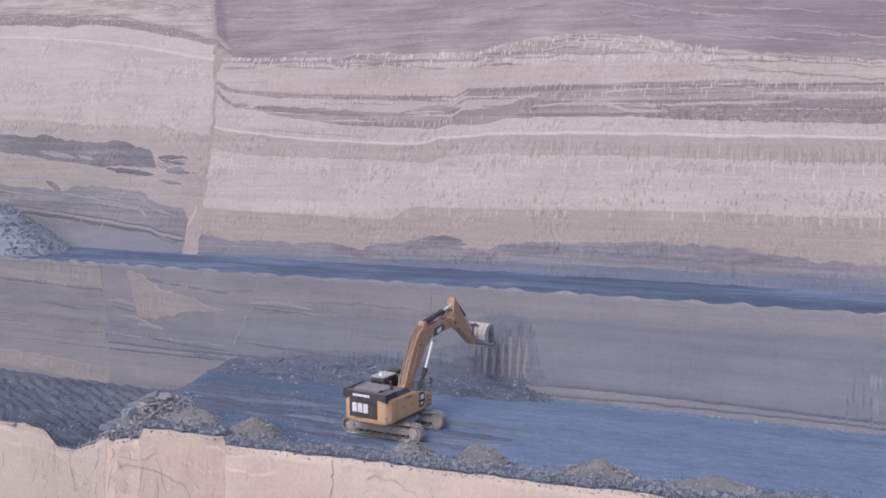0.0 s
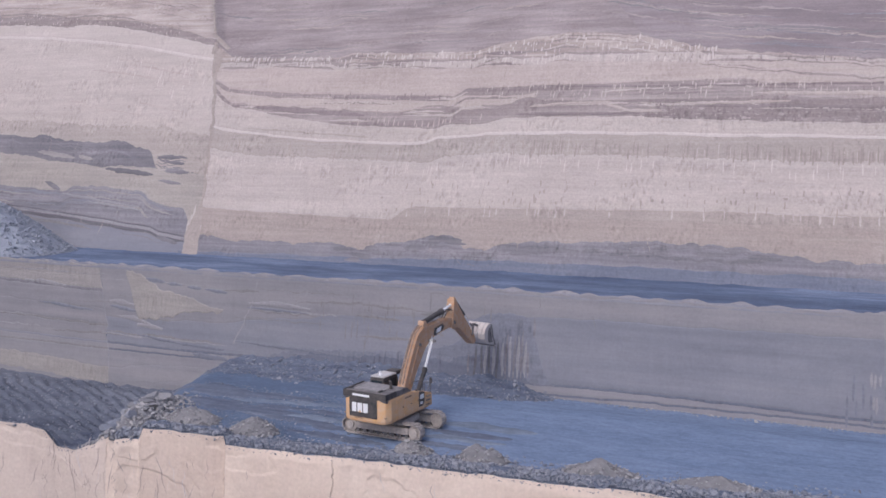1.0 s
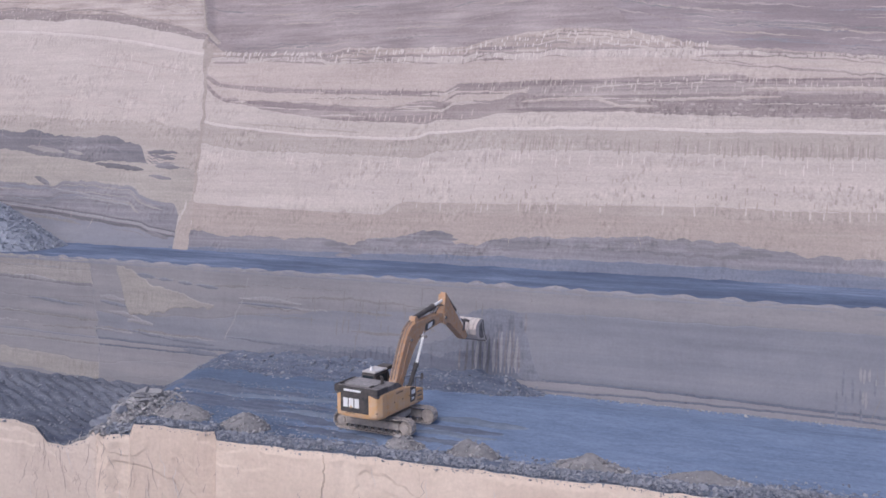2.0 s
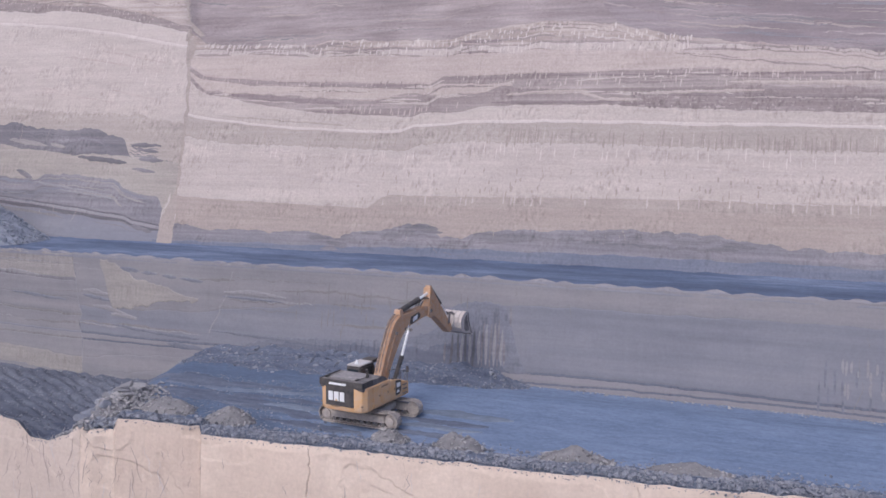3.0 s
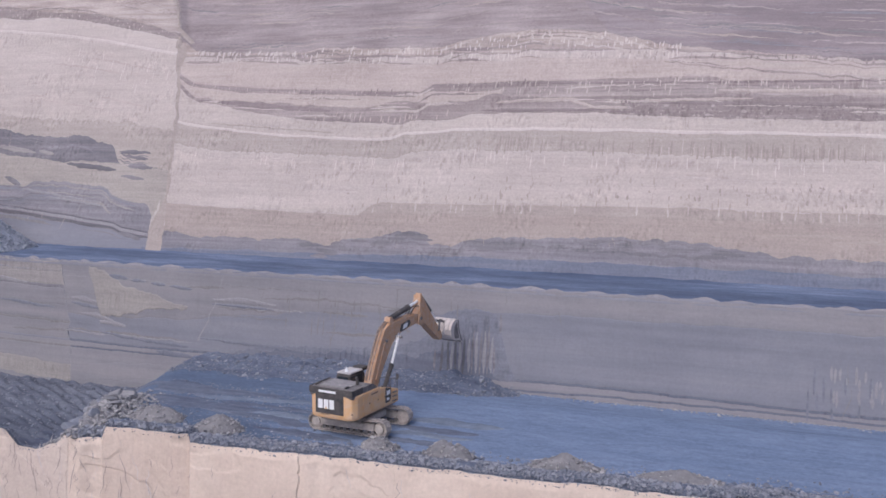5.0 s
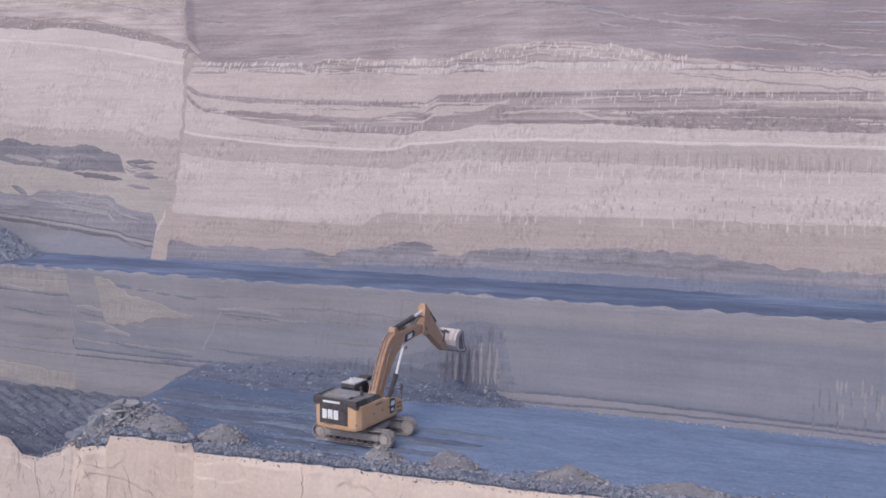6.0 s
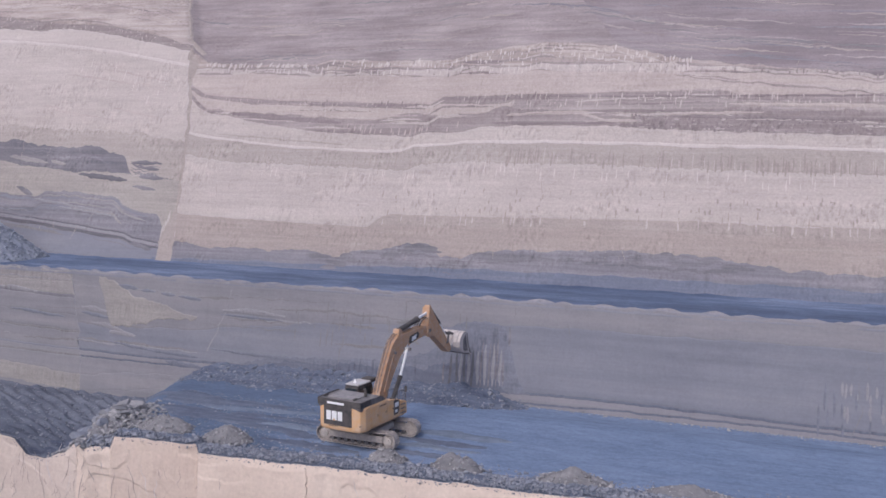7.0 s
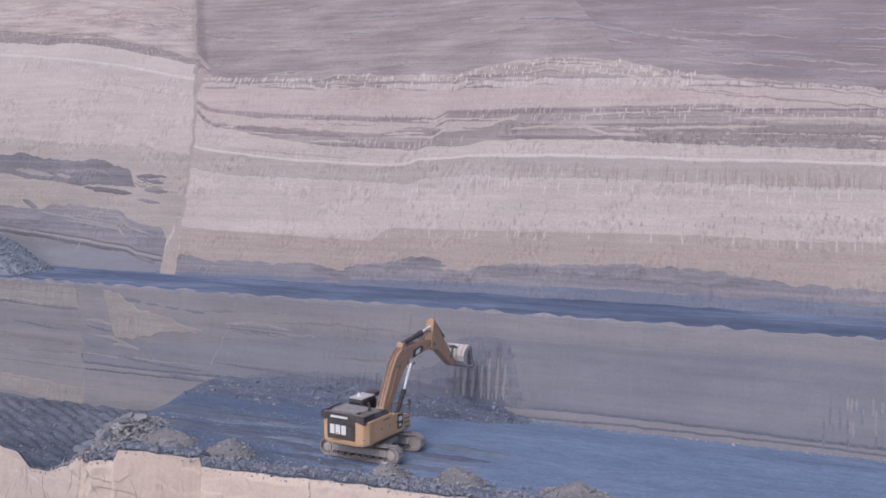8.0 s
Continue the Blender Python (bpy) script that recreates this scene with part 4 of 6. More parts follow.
scatter("bench_rubble", np.stack([x, y, ground_z(x, y)], -1), rng.uniform(0.02, 0.06, count) + 0.10 * rng.random(count) ** 14, RUBBLE, None, "small loose stones on the bench floor", "rubble", 13)

# big boulders where the bench drops away
mesh_pool = []
for k in range(7):
    bm = rock_shape(60 + k, 18)
    bmesh.ops.bevel(bm, geom=list(bm.edges), offset=0.05, segments=1, affect="EDGES")
    me = bpy.data.meshes.new("boulder")
    bm.to_mesh(me)
    bm.free()
    me.materials.append(RUBBLE_PALE if k % 3 else RUBBLE)
    mesh_pool.append(me)
for k in range(64):
    f = rng.random()
    x = -20.6 - 2.0 * f + rng.normal(0, 0.55)
    y = 69.0 - 7.6 * f + rng.normal(0, 0.55)
    r = 0.22 + 0.55 * rng.random() ** 2
    if k < 2:
        x, y, r = (-20.4, -21.2)[k], (69.3, 67.3)[k], (0.8, 0.75)[k]
    y = max(y, float(cliff_y(np.array(x))) + 0.4)
    z = float(ground_z(np.array(x), np.array(y))) + 0.25 * r + 0.75 * max(0.0, 1 - math.hypot((x + 21.0) / 1.7, (y - 65.4) / 4.4) ** 1.5)
    b = new("boulder", mesh_pool[k % 7])
    b.matrix_basis = pose(x, y, z, rng.uniform(-20, 20), rng.uniform(-20, 20), rng.uniform(0, 360)) @ Matrix.Diagonal((r * 1.25, r, r * 0.85, 1))
    tagged(b, "angular grey marl boulder beside the bench's drop", "boulder", "boulders beside the drop")
count = 1500
f = rng.random(count)
x = -20.4 - 2.0 * f + rng.normal(0, 1.0, count)
y = 69.5 - 9.2 * f + rng.normal(0, 0.8, count)
y = np.maximum(y, cliff_y(x) + rng.uniform(0.05, 0.6, count))
scatter("drop_rubble", np.stack([x, y, ground_z(x, y) + 0.05], -1), rng.uniform(0.06, 0.2, count), RUBBLE_PALE, None, "broken grey marl spilled over the bench's drop", "rubble", 8)
heap("spoil_ridge", -21.0, 65.4, 1.7, 4.4, 0.85, radians(-12), 320, HEAP, 700, "ridge of broken marl beside the bench's drop", "spoil ridge", coarse=0.16)

# rubble at the foot of the lower wall, behind the machine
s = np.arange(-21, 9.5, 0.12)
w = np.linspace(0, 1, 60)[:, None]
hgt = np.interp(s, [-21, -17, -10, -3, 3, 7, 9.5], [0.05, 0.3, 0.55, 0.5, 0.6, 0.6, 0.1])
wid = np.interp(s, [-21, -17, -8, 3, 7, 9.5], [5.5, 6.5, 6.2, 5.6, 4.2, 1.5]) * (1 + 0.12 * vn(s / 1.5, 0.3, 111))
line = LOWER + s[:, None] * U + 0.5 * N
pp = line[None] - (wid * w)[..., None] * N
prof = hgt * np.where(w < 0.35, 1 - 0.15 * w / 0.35, 0.85 * (1 - smooth(0.3, 1.0, w))) * (1 + 0.3 * vn(pp[..., 0] / 1.3, pp[..., 1] / 1.1, 112)) + (0.35 * fbm(pp[..., 0] / 0.9, pp[..., 1] / 0.7, 113, 5) + 0.12 * fbm(pp[..., 0] / 0.25, pp[..., 1] / 0.25, 114, 3)) * (1 - w) ** 0.5
pp[..., 2] = floor_z(pp[..., 0], pp[..., 1]) + prof - 0.10 * smooth(0.85, 1.0, w)
tagged(sheet("rubble_bank", pp, DARK_HEAP), "dark bank of dug marl at the foot of the wall", "rubble bank", kind="structure")
count = 3200
ri, ci = rng.integers(0, 60, count), rng.integers(0, len(s), count)
keep = rng.random(count) < 0.35 + 0.65 * ri / 60
at = pp[ri, ci][keep] + rng.normal(0, 0.08, (keep.sum(), 3)) * (1, 1, 0.2)
scatter("wall_rubble", at, rng.uniform(0.03, 0.10, len(at)) + 0.2 * rng.random(len(at)) ** 12, RUBBLE, None, "broken grey marl lying on the dug bank", "rubble", 9)
# crumbs along the free foot of the wall
count = 900
s = 7 + 35 * np.abs(np.sin(rng.uniform(0, 9, count) + rng.normal(0, 0.2, count)))
at = LOWER + s[:, None] * U - (np.abs(rng.normal(0, 0.3, count)) - 0.05)[:, None] * N
at[:, 2] = floor_z(at[:, 0], at[:, 1]) + 0.02
scatter("foot_rubble", at, rng.uniform(0.02, 0.08, count) + 0.12 * rng.random(count) ** 10, RUBBLE_PALE, None, "pale crumbled marl along the foot of the wall", "rubble", 10)

# wheel ruts, damp streaks and dust streaks on the bench floor beside the machine
def streak(x, y, length, width, turn, seed, material, name, label):
    k, w = np.linspace(0, 1, 60), np.linspace(-1, 1, 12)[:, None]
    half = width * (np.sin(np.pi * k) ** 0.6 + 0.02) * (1 + 0.45 * vn(k * length / 1.1, 0.3, seed) + 0.25 * vn(k * length / 0.35, 0.6, seed + 1))
    lx, ly = (k - 0.5) * length + 0 * w, w * half + 0.35 * vn(k * length / 2.5, 0.9, seed + 2)
    gx, gy = x + lx * math.cos(turn) - ly * math.sin(turn), y + lx * math.sin(turn) + ly * math.cos(turn)
    gz = ground_z(gx, gy) + (0.035 + 0.05 * (0.5 + fbm(gx / 0.5, gy / 0.4, seed + 3))) * (1 - w ** 4) - 0.03 * w ** 4
    tagged(sheet(name, np.stack([gx, gy, gz], -1), material), label, "ground patch", kind="structure")


for k, (x, y, length, width, turn) in enumerate(((-9.0, 63.3, 11, 0.75, -0.46), (-14.5, 67.0, 9.5, 1.2, -0.42), (-10.0, 66.3, 8.0, 0.5, -0.36), (-7.0, 60.2, 7.5, 0.6, -0.42), (-16.4, 70.8, 6.5, 1.0, -0.3), (1.6, 60.75, 6.4, 0.75, -0.385), (0.0, 58.7, 5.8, 0.7, -0.38), (-12.5, 70.4, 7, 0.8, -0.35), (-18.3, 72.6, 7.0, 1.2, -0.42), (-17.0, 69.0, 6.0, 0.8, -0.42))):
    streak(x, y, length, width, turn, 720 + 5 * k, DARK_HEAP, "damp_streak", "dark damp streak of churned marl on the bench floor")
# the hollow's shade, painted as dark sheets on the old floor
for k, (x, y, length, width, turn) in enumerate(((-27.6, 70.0, 7.5, 1.5, -0.25), (-25.6, 72.5, 6.0, 1.2, -0.1), (-26.6, 67.5, 5.0, 1.0, -0.3))):
    streak(x, y, length, width, turn, 790 + 5 * k, HOLLOW_SHADE, "shaded_hollow", "dark sheet of painted shade in the hollow of the old floor")
DUST = gravel("pale_blue_grey_dust", (0.13, 0.158, 0.215), (0.166, 0.196, 0.258), (0.208, 0.24, 0.30), 2.0)
for k, (x, y, length, width, turn) in enumerate(((-9.2, 64.3, 6.5, 0.55, -0.42), (-9.4, 68.0, 6.0, 0.6, -0.33), (-13.2, 68.9, 5.0, 0.4, -0.3), (1.0, 59.6, 6.5, 0.45, -0.385), (3.0, 62.0, 7.0, 0.8, -0.35))):
    streak(x, y, length, width, turn, 760 + 5 * k, DUST, "dust_streak", "pale dust streak on the bench floor")

# scree at the far end of the road
sc = ORIGIN + NEARER * (UPPER + -60.0 * U - ORIGIN)
heap("scree_pile", sc[0] + 1.0, sc[1] - 4.0, 16.0, 7.0, 5.9, STRIKE, 340, SCREE_DIRT, 3800, "blue grey scree pile against the upper wall", "scree pile",
     base=lambda x, y: 0 * x + ROAD - 0.05, coarse=0.1, stone_mat=SCREE)

# small spill mounds that the grader left on the road's edge
spots = np.arange(-44, 36, 3.3)
for k, s in enumerate(spots):
    s = s + rng.uniform(-0.9, 0.9)
    p = lower_point(np.array([s]), np.array([ROAD]))[0] + N * 0.42
    heap("spill_mound", p[0], p[1], 0.8 + 0.9 * rng.random(), 0.36, 0.13 + 0.18 * rng.random(), STRIKE + 0.16, 400 + k, ROCK_TICK, 0,
         "small pale mound of spilled marl on the road's edge", "spill mound", "mounds along the road's edge", base=lambda x, y: 0 * x + ROAD)
s = np.arange(-60, 60, 0.2)
w = np.linspace(0, 1, 8)[:, None]
base_line = lower_point(s, 0 * s + ROAD, 0.06)
pts = base_line[None] + (w * 0.7)[..., None] * N
pts[..., 2] = ROAD - 0.08 + (0.16 + 0.10 * vn(s / 1.1, 0.4, 131) + 0.05 * vn(s / 0.4, 0.7, 132)) * np.sin(np.pi * np.clip(w + 0.25, 0, 1))
pts[0, :, 2] = ROAD - 0.3
tagged(sheet("road_lip", pts, ROCK_GREY), "low pale lip of spill along the road's edge", "kerb of spill", kind="structure")


# ---- marks on the walls ----
def marks(name, parent, point, places, material, label):
    """Narrow upright patches that follow the face: s, foot, width, height."""
    vs, fs = [], []
    for s, z, wd, ht in places:
        k = np.linspace(0, 1, 6)[:, None]
        taper = np.array([0.35, 0.9, 1.0, 0.95, 0.8, 0.25])[:, None]
        sx = s + wd * (np.array([-0.5, 0.0, 0.5]) * taper + 0.25 * vn(k * 3 + s * 9, z, 141))
        zz = np.broadcast_to(z + ht * k, sx.shape)
        o = np.array([0.018, 0.03, 0.018]) + 0 * sx
        b = len(vs) * 18
        vs.append(point(sx, zz, o).reshape(-1, 3))
        i = np.arange(18).reshape(6, 3) + b
        fs += np.stack([i[:-1, :-1], i[:-1, 1:], i[1:, 1:], i[1:, :-1]], -1).reshape(-1, 4).tolist()
    me = bpy.data.meshes.new(name)
    me.from_pydata(np.vstack(vs).tolist(), [], fs)
    me.materials.append(material)
    ob = new(name, me)
    ob.parent = parent
    return tagged(ob, label, kind="stuff")


def scattered(lo, hi, count, s0, s1, wd, ht, up=0.9):
    s = rng.uniform(s0, s1, count)
    a, b = lo(s), hi(s)
    z = a + (b - a) * rng.uniform(-0.1, up, count)
    return [(u, v, rng.uniform(*wd), rng.uniform(*ht)) for u, v in zip(s, z)]


def comb(foot, rise, s0, s1, gap, wd, ht, keep=0.85):
    """A row of tooth marks at nearly even steps: rise over a boundary, width and height."""
    out = []
    for s in np.arange(s0, s1, gap):
        s = s + rng.normal(0, 0.22 * gap)
        if rng.random() < keep * (0.55 + 0.6 * float(vn(s / 4.0, 0.3, 181))):
            out.append((s, float(foot(np.array([s]))[0]) + rng.uniform(*rise), rng.uniform(*wd), rng.uniform(*ht)))
    return out


marks("white_streaks", wall_upper, upper_point, comb(cB, (0.0, 0.3), -31, 23, 0.38, (0.08, 0.2), (0.35, 0.8)), ROCK_LINE, "short white lime streaks")
marks("white_streaks", wall_upper, upper_point, scattered(cA, lambda s: crest_z(s) - 0.3, 200, -31, 24, (0.07, 0.18), (0.2, 0.6)), ROCK_LINE, "short white lime streaks")
marks("dark_streaks", wall_upper, upper_point, scattered(cB, lambda s: crest_z(s) - 0.2, 160, -31, 42, (0.06, 0.16), (0.2, 0.6)), ROCK_MAUVE, "short dark streaks")
marks("white_streaks", wall_upper, upper_point, scattered(cE, cC, 190, -30, 42, (0.05, 0.15), (0.2, 0.8)), ROCK_WHITE, "short white lime streaks")
marks("dark_streaks", wall_upper, upper_point, comb(cD, (0.05, 0.3), -14, 9, 0.4, (0.10, 0.2), (0.3, 0.6)), ROCK_DARK, "short dark streaks")
marks("white_streaks", wall_upper, upper_point, comb(cF, (0.0, 0.5), -14, 3, 0.3, (0.08, 0.18), (0.4, 1.0), keep=0.75), ROCK_TAN, "short pale lime streaks")
marks("pale_lumps", wall_upper, upper_point, scattered(cF, lambda s: cF(s) + 1.2, 80, 18, 44, (0.08, 0.5), (0.08, 0.3)), ROCK_LILAC, "small pale lumps in the mauve bed")
marks("dark_streaks", wall_upper, upper_point, scattered(cF, lambda s: cF(s) + 1.3, 120, 18, 44, (0.1, 0.3), (0.1, 0.35)), ROCK_DARK, "small dark pits in the mauve bed")
marks("tooth_marks", wall_upper, upper_point, comb(cH, (0.3, 0.9), 7.0, 46, 0.34, (0.12, 0.22), (0.8, 1.6), keep=1.0), ROCK_GROOVE, "brownish tooth marks of a digger")
marks("tooth_marks", wall_upper, upper_point, comb(cH, (0.3, 1.4), -30, 7.5, 0.42, (0.08, 0.16), (0.6, 1.4), keep=0.7), ROCK_BUFF, "faint tooth marks of a digger")
marks("tooth_marks", wall_upper, upper_point, comb(cH, (0.3, 1.1), 7.5, 46, 0.6, (0.05, 0.12), (0.7, 1.4)), ROCK_WHITE, "pale tooth marks of a digger")
marks("tooth_marks", wall_upper, upper_point, comb(cH, (-0.9, -0.1), -30, 46, 0.45, (0.06, 0.14), (0.6, 1.2), keep=0.8), ROCK_LINE, "white tooth marks of a digger")
marks("tooth_marks", wall_upper, upper_point, comb(cI, (-0.9, -0.6), -5, 46, 0.55, (0.08, 0.2), (0.5, 1.0), keep=0.6), ROCK_PALE, "pale tooth marks of a digger")
marks("tooth_marks", wall_upper, upper_point, comb(cI, (-0.6, 0.3), -5, 46, 0.7, (0.06, 0.14), (0.4, 0.9), keep=0.5), ROCK_BUFF, "brown tooth marks of a digger")
marks("tooth_marks", wall_upper, upper_point, comb(cb, (-6.0, -2.5), -50, -33.5, 0.45, (0.06, 0.16), (0.6, 1.6), keep=0.7), ROCK_LINE, "white tooth marks of a digger")
marks("dark_pits", wall_upper, upper_point, scattered(lambda s: cI(s) + 0.4, lambda s: cI(s) + 2.5, 70, -9, 42, (0.07, 0.22), (0.15, 0.6)), ROCK_MARK, "small brown pits in the white bed")
marks("dark_pits", wall_upper, upper_point, scattered(lambda s: cI(s) + 0.5, lambda s: cI(s) + 2.2, 22, 18, 42, (0.10, 0.24), (0.12, 0.45)), ROCK_GROOVE, "dark pits in the white bed")
marks("white_streaks", wall_upper, upper_point, scattered(ca, top_left, 90, -75, -35, (0.08, 0.2), (0.12, 0.35)), ROCK_PALE, "short white lime streaks")
marks("dark_lumps", wall_upper, upper_point, scattered(lambda s: cJ(s) - 1.1, lambda s: cJ(s) - 0.25, 60, -12, 30, (0.8, 2.4), (0.25, 0.5)), ROCK_COAL, "dark lumps along the top of the lowest bed")
marks("pale_scar", wall_upper, upper_point, [(rng.normal(-29.8, 0.45), rng.uniform(7.0, 9.6), rng.uniform(0.2, 0.5), rng.uniform(0.8, 3.0)) for _ in range(40)], ROCK_PALE, "pale scar down the fault")
# grooves as dark strips on the face: their inner shade is in the colour
fresh = [(s, z, 0.24, h) for s, z, h in ((2.75, 0.3, 2.6), (3.3, 0.2, 3.0), (3.95, 0.2, 3.1), (4.6, 0.3, 3.1))]
marks("tooth_grooves", wall_lower, lower_point, fresh, ROCK_GROOVE_SHADE, "fresh grooves under the bucket, their shade painted dark")
marks("tooth_ribs", wall_lower, lower_point, [(s, z, 0.26, h) for s, z, h in ((3.65, 0.8, 2.2), (4.3, 0.8, 2.3), (5.05, 0.7, 2.6), (5.65, 0.7, 3.2), (6.3, 0.7, 3.3), (6.9, 0.8, 2.8))], ROCK_TICK, "pale ribs left between the grooves")
marks("tooth_grooves", wall_lower, lower_point, [(s, z, 0.20, h) for s, z, h in ((5.35, 0.6, 3.4), (6.0, 0.6, 3.4), (6.6, 0.7, 3.7), (7.15, 0.8, 2.0), (7.5, 3.9, 1.5), (2.2, 0.6, 1.6))], ROCK_COAL, "older dark grooves in the wall")
marks("tooth_grooves", wall_lower, lower_point, [(s, z, 0.17, h) for s, z, h in ((30.15, -0.4, 2.2), (30.5, 1.4, 1.9), (30.72, 0.4, 1.1), (31.1, 0.9, 1.9), (31.6, 0.95, 1.1), (31.7, -0.2, 0.9), (33.4, 0.1, 1.0), (32.5, 1.6, 1.3), (34.1, 1.5, 1.4))], ROCK_MOIST, "short dark grooves in the wall")
marks("tooth_marks", wall_lower, lower_point, [(rng.uniform(31.5, 38), rng.uniform(0.6, 2.6), 0.18, rng.uniform(0.5, 1.3)) for _ in range(34)], ROCK_TICK, "short pale tooth marks")
marks("tooth_marks", wall_lower, lower_point, [(rng.uniform(-12, 4), rng.uniform(1.6, 5.4), 0.09, rng.uniform(0.6, 1.8)) for _ in range(30)], ROCK_BAND, "faint blue grey tooth marks")


def seams(name, parent, point, base, count, s0, s1, drop, material, label, seed):
    """Thin lens-shaped seams that follow the bedding."""
    r = np.random.default_rng(seed)
    vs, fs, at = [], [], 0
    for _ in range(count):
        a, n = r.uniform(s0, s1), r.uniform(3, 16)
        n = min(n, s1 - a)
        if n < 1.5:
            continue
        cols = int(n / 0.3) + 2
        s = np.linspace(a, a + n, cols)
        t = np.linspace(0, 1, cols)
        z = base(s) - r.uniform(*drop) + 0.07 * vn(s / 3.5, a, seed) + 0.03 * vn(s / 0.5, a, seed)
        th = r.uniform(0.06, 0.24) * np.sin(np.pi * t) ** 0.5 * (1 + 0.6 * vn(s / 0.8, 0.7, seed + 3))
        zz = z + th * np.array([[0], [0.5], [1.0]])
        o = np.array([[0.010], [0.016], [0.010]]) + 0 * zz
        vs.append(point(s + 0 * zz, zz, o).reshape(-1, 3))
        i = np.arange(3 * cols).reshape(3, cols) + at
        fs += np.stack([i[:-1, :-1], i[:-1, 1:], i[1:, 1:], i[1:, :-1]], -1).reshape(-1, 4).tolist()
        at += 3 * cols
    me = bpy.data.meshes.new(name)
    me.from_pydata(np.vstack(vs).tolist(), [], fs)
    me.materials.append(material)
    ob = new(name, me)
    ob.parent = parent
    return tagged(ob, label, kind="stuff")


seams("rock_seams", wall_upper, upper_point, crest_z, 14, -32, 45, (0.2, 1.8), ROCK_MAUVE, "thin dark seams", 501)
seams("rock_seams", wall_upper, upper_point, crest_z, 12, -32, 45, (0.2, 1.8), ROCK_WHITE, "thin pale seams", 502)
seams("rock_seams", wall_upper, upper_point, cC, 16, -30, 45, (0.1, 3.0), ROCK_MAUVE, "thin dark seams", 503)
seams("rock_seams", wall_upper, upper_point, cC, 20, -29, 45, (0.3, 3.0), ROCK_WHITE, "thin pale seams", 504)
seams("rock_seams", wall_upper, upper_point, cJ, 8, -28, 28, (0.3, 1.6), ROCK_COAL, "thin dark seams", 505)
seams("rock_seams", wall_upper, upper_point, cI, 12, -28, 45, (0.3, 2.6), ROCK_MARK, "thin pale seams", 507)
seams("rock_seams", wall_upper, upper_point, ca, 16, -78, -36, (-1.5, -0.1), ROCK_MAUVE, "thin dark seams", 508)
seams("rock_seams", wall_upper, upper_point, cf, 14, -75, -33, (0.3, 2.6), ROCK_COAL, "thin dark seams", 509)
seams("rock_seams", wall_upper, upper_point, cf, 10, -75, -33, (0.3, 2.6), ROCK_GREY, "thin pale seams", 510)
seams("rock_seams", wall_lower, lower_point, lip, 18, -45, 0, (0.6, 7.2), ROCK_BAND, "thin dark seams", 511)
seams("rock_seams", wall_lower, lower_point, lip, 6, -60, -8, (0.6, 7.2), ROCK_TICK, "thin pale seams", 512)
seams("rock_seams", wall_upper, over_point, crest_z, 60, -33, 60, (-16, -0.3), ROCK_MAUVE, "thin mauve seams on the slope", 513)
seams("rock_seams", wall_upper, over_point, crest_z, 46, -33, 60, (-16, -0.3), ROCK_MARK, "thin pale seams on the slope", 514)
seams("rock_seams", wall_upper, over_point, crest_z, 40, -33, 60, (-16, -0.3), ROCK_BAND, "thin dark seams on the slope", 515)
seams("rock_seams", wall_upper, over_point, top_left, 26, -90, -35, (-9, -0.1), ROCK_PALE, "thin pale seams on the slope", 516)
seams("rock_seams", wall_upper, over_point, top_left, 26, -90, -35, (-9, -0.1), ROCK_MAUVE, "thin mauve seams on the slope", 517)


def cracks(name, parent, point, count, x0, x1, z0, z1, material, label, seed):
    """Fine crooked cracks that run down the face."""
    r = np.random.default_rng(seed)
    vs, fs = [], []
    for _ in range(count):
        k = np.linspace(0, 1, 9)[:, None]
        x, z, h = r.uniform(x0, x1), r.uniform(z0, z1), r.uniform(0.5, 2.6)
        line = x + r.uniform(-0.35, 0.35) * h * k + 0.16 * vn(k * 4 + x, z, seed)
        sx = line + r.uniform(0.025, 0.07) * np.sin(np.pi * np.clip(k, 0.02, 0.98)) * np.array([-0.5, 0.5])
        zz = z - h * k + 0 * sx
        i = np.arange(18).reshape(9, 2) + 18 * len(vs)
        vs.append(point(sx, zz, 0.02 + 0 * sx).reshape(-1, 3))
        fs += np.stack([i[:-1, :-1], i[:-1, 1:], i[1:, 1:], i[1:, :-1]], -1).reshape(-1, 4).tolist()
    me = bpy.data.meshes.new(name)
    me.from_pydata(np.vstack(vs).tolist(), [], fs)
    me.materials.append(material)
    ob = new(name, me)
    ob.parent = parent
    return tagged(ob, label, kind="stuff")


cracks("rock_cracks", cliff, cliff_point, 34, -28, -13, -4.5, -0.4, ROCK_BUFF, "brown cracks in the cream face", 605)
cracks("rock_cracks", cliff, cliff_point, 48, -34, 16, -6.5, -0.3, ROCK_MARK, "fine brown cracks in the cream face", 601)
cracks("rock_cracks", cliff, cliff_point, 46, -34, 16, -6.5, -0.3, ROCK_LINE, "fine white scratches in the cream face", 602)
cracks("rock_cracks", wall_lower, lower_point, 16, -34, 40, 1.5, 7.0, ROCK_BAND, "fine dark cracks", 603)
cracks("rock_cracks", wall_upper, upper_point, 120, -75, 42, 10, 28, ROCK_MARK, "fine cracks", 604)
seams("rock_seams", wall_upper, upper_point, lambda s: ce(s) + 2.3, 12, -38.5, -33, (0.0, 2.4), ROCK_COAL, "small dark slate lenses beside the fault", 519)
seams("rock_seams", wall_upper, upper_point, cf, 12, -70, -33, (0.5, 2.4), ROCK_SIDE, "thin pale stripes", 520)
seams("rock_seams", wall_upper, upper_point, cg, 8, -70, -32, (0.8, 1.6), ROCK_BAND, "thin dark stripes", 521)
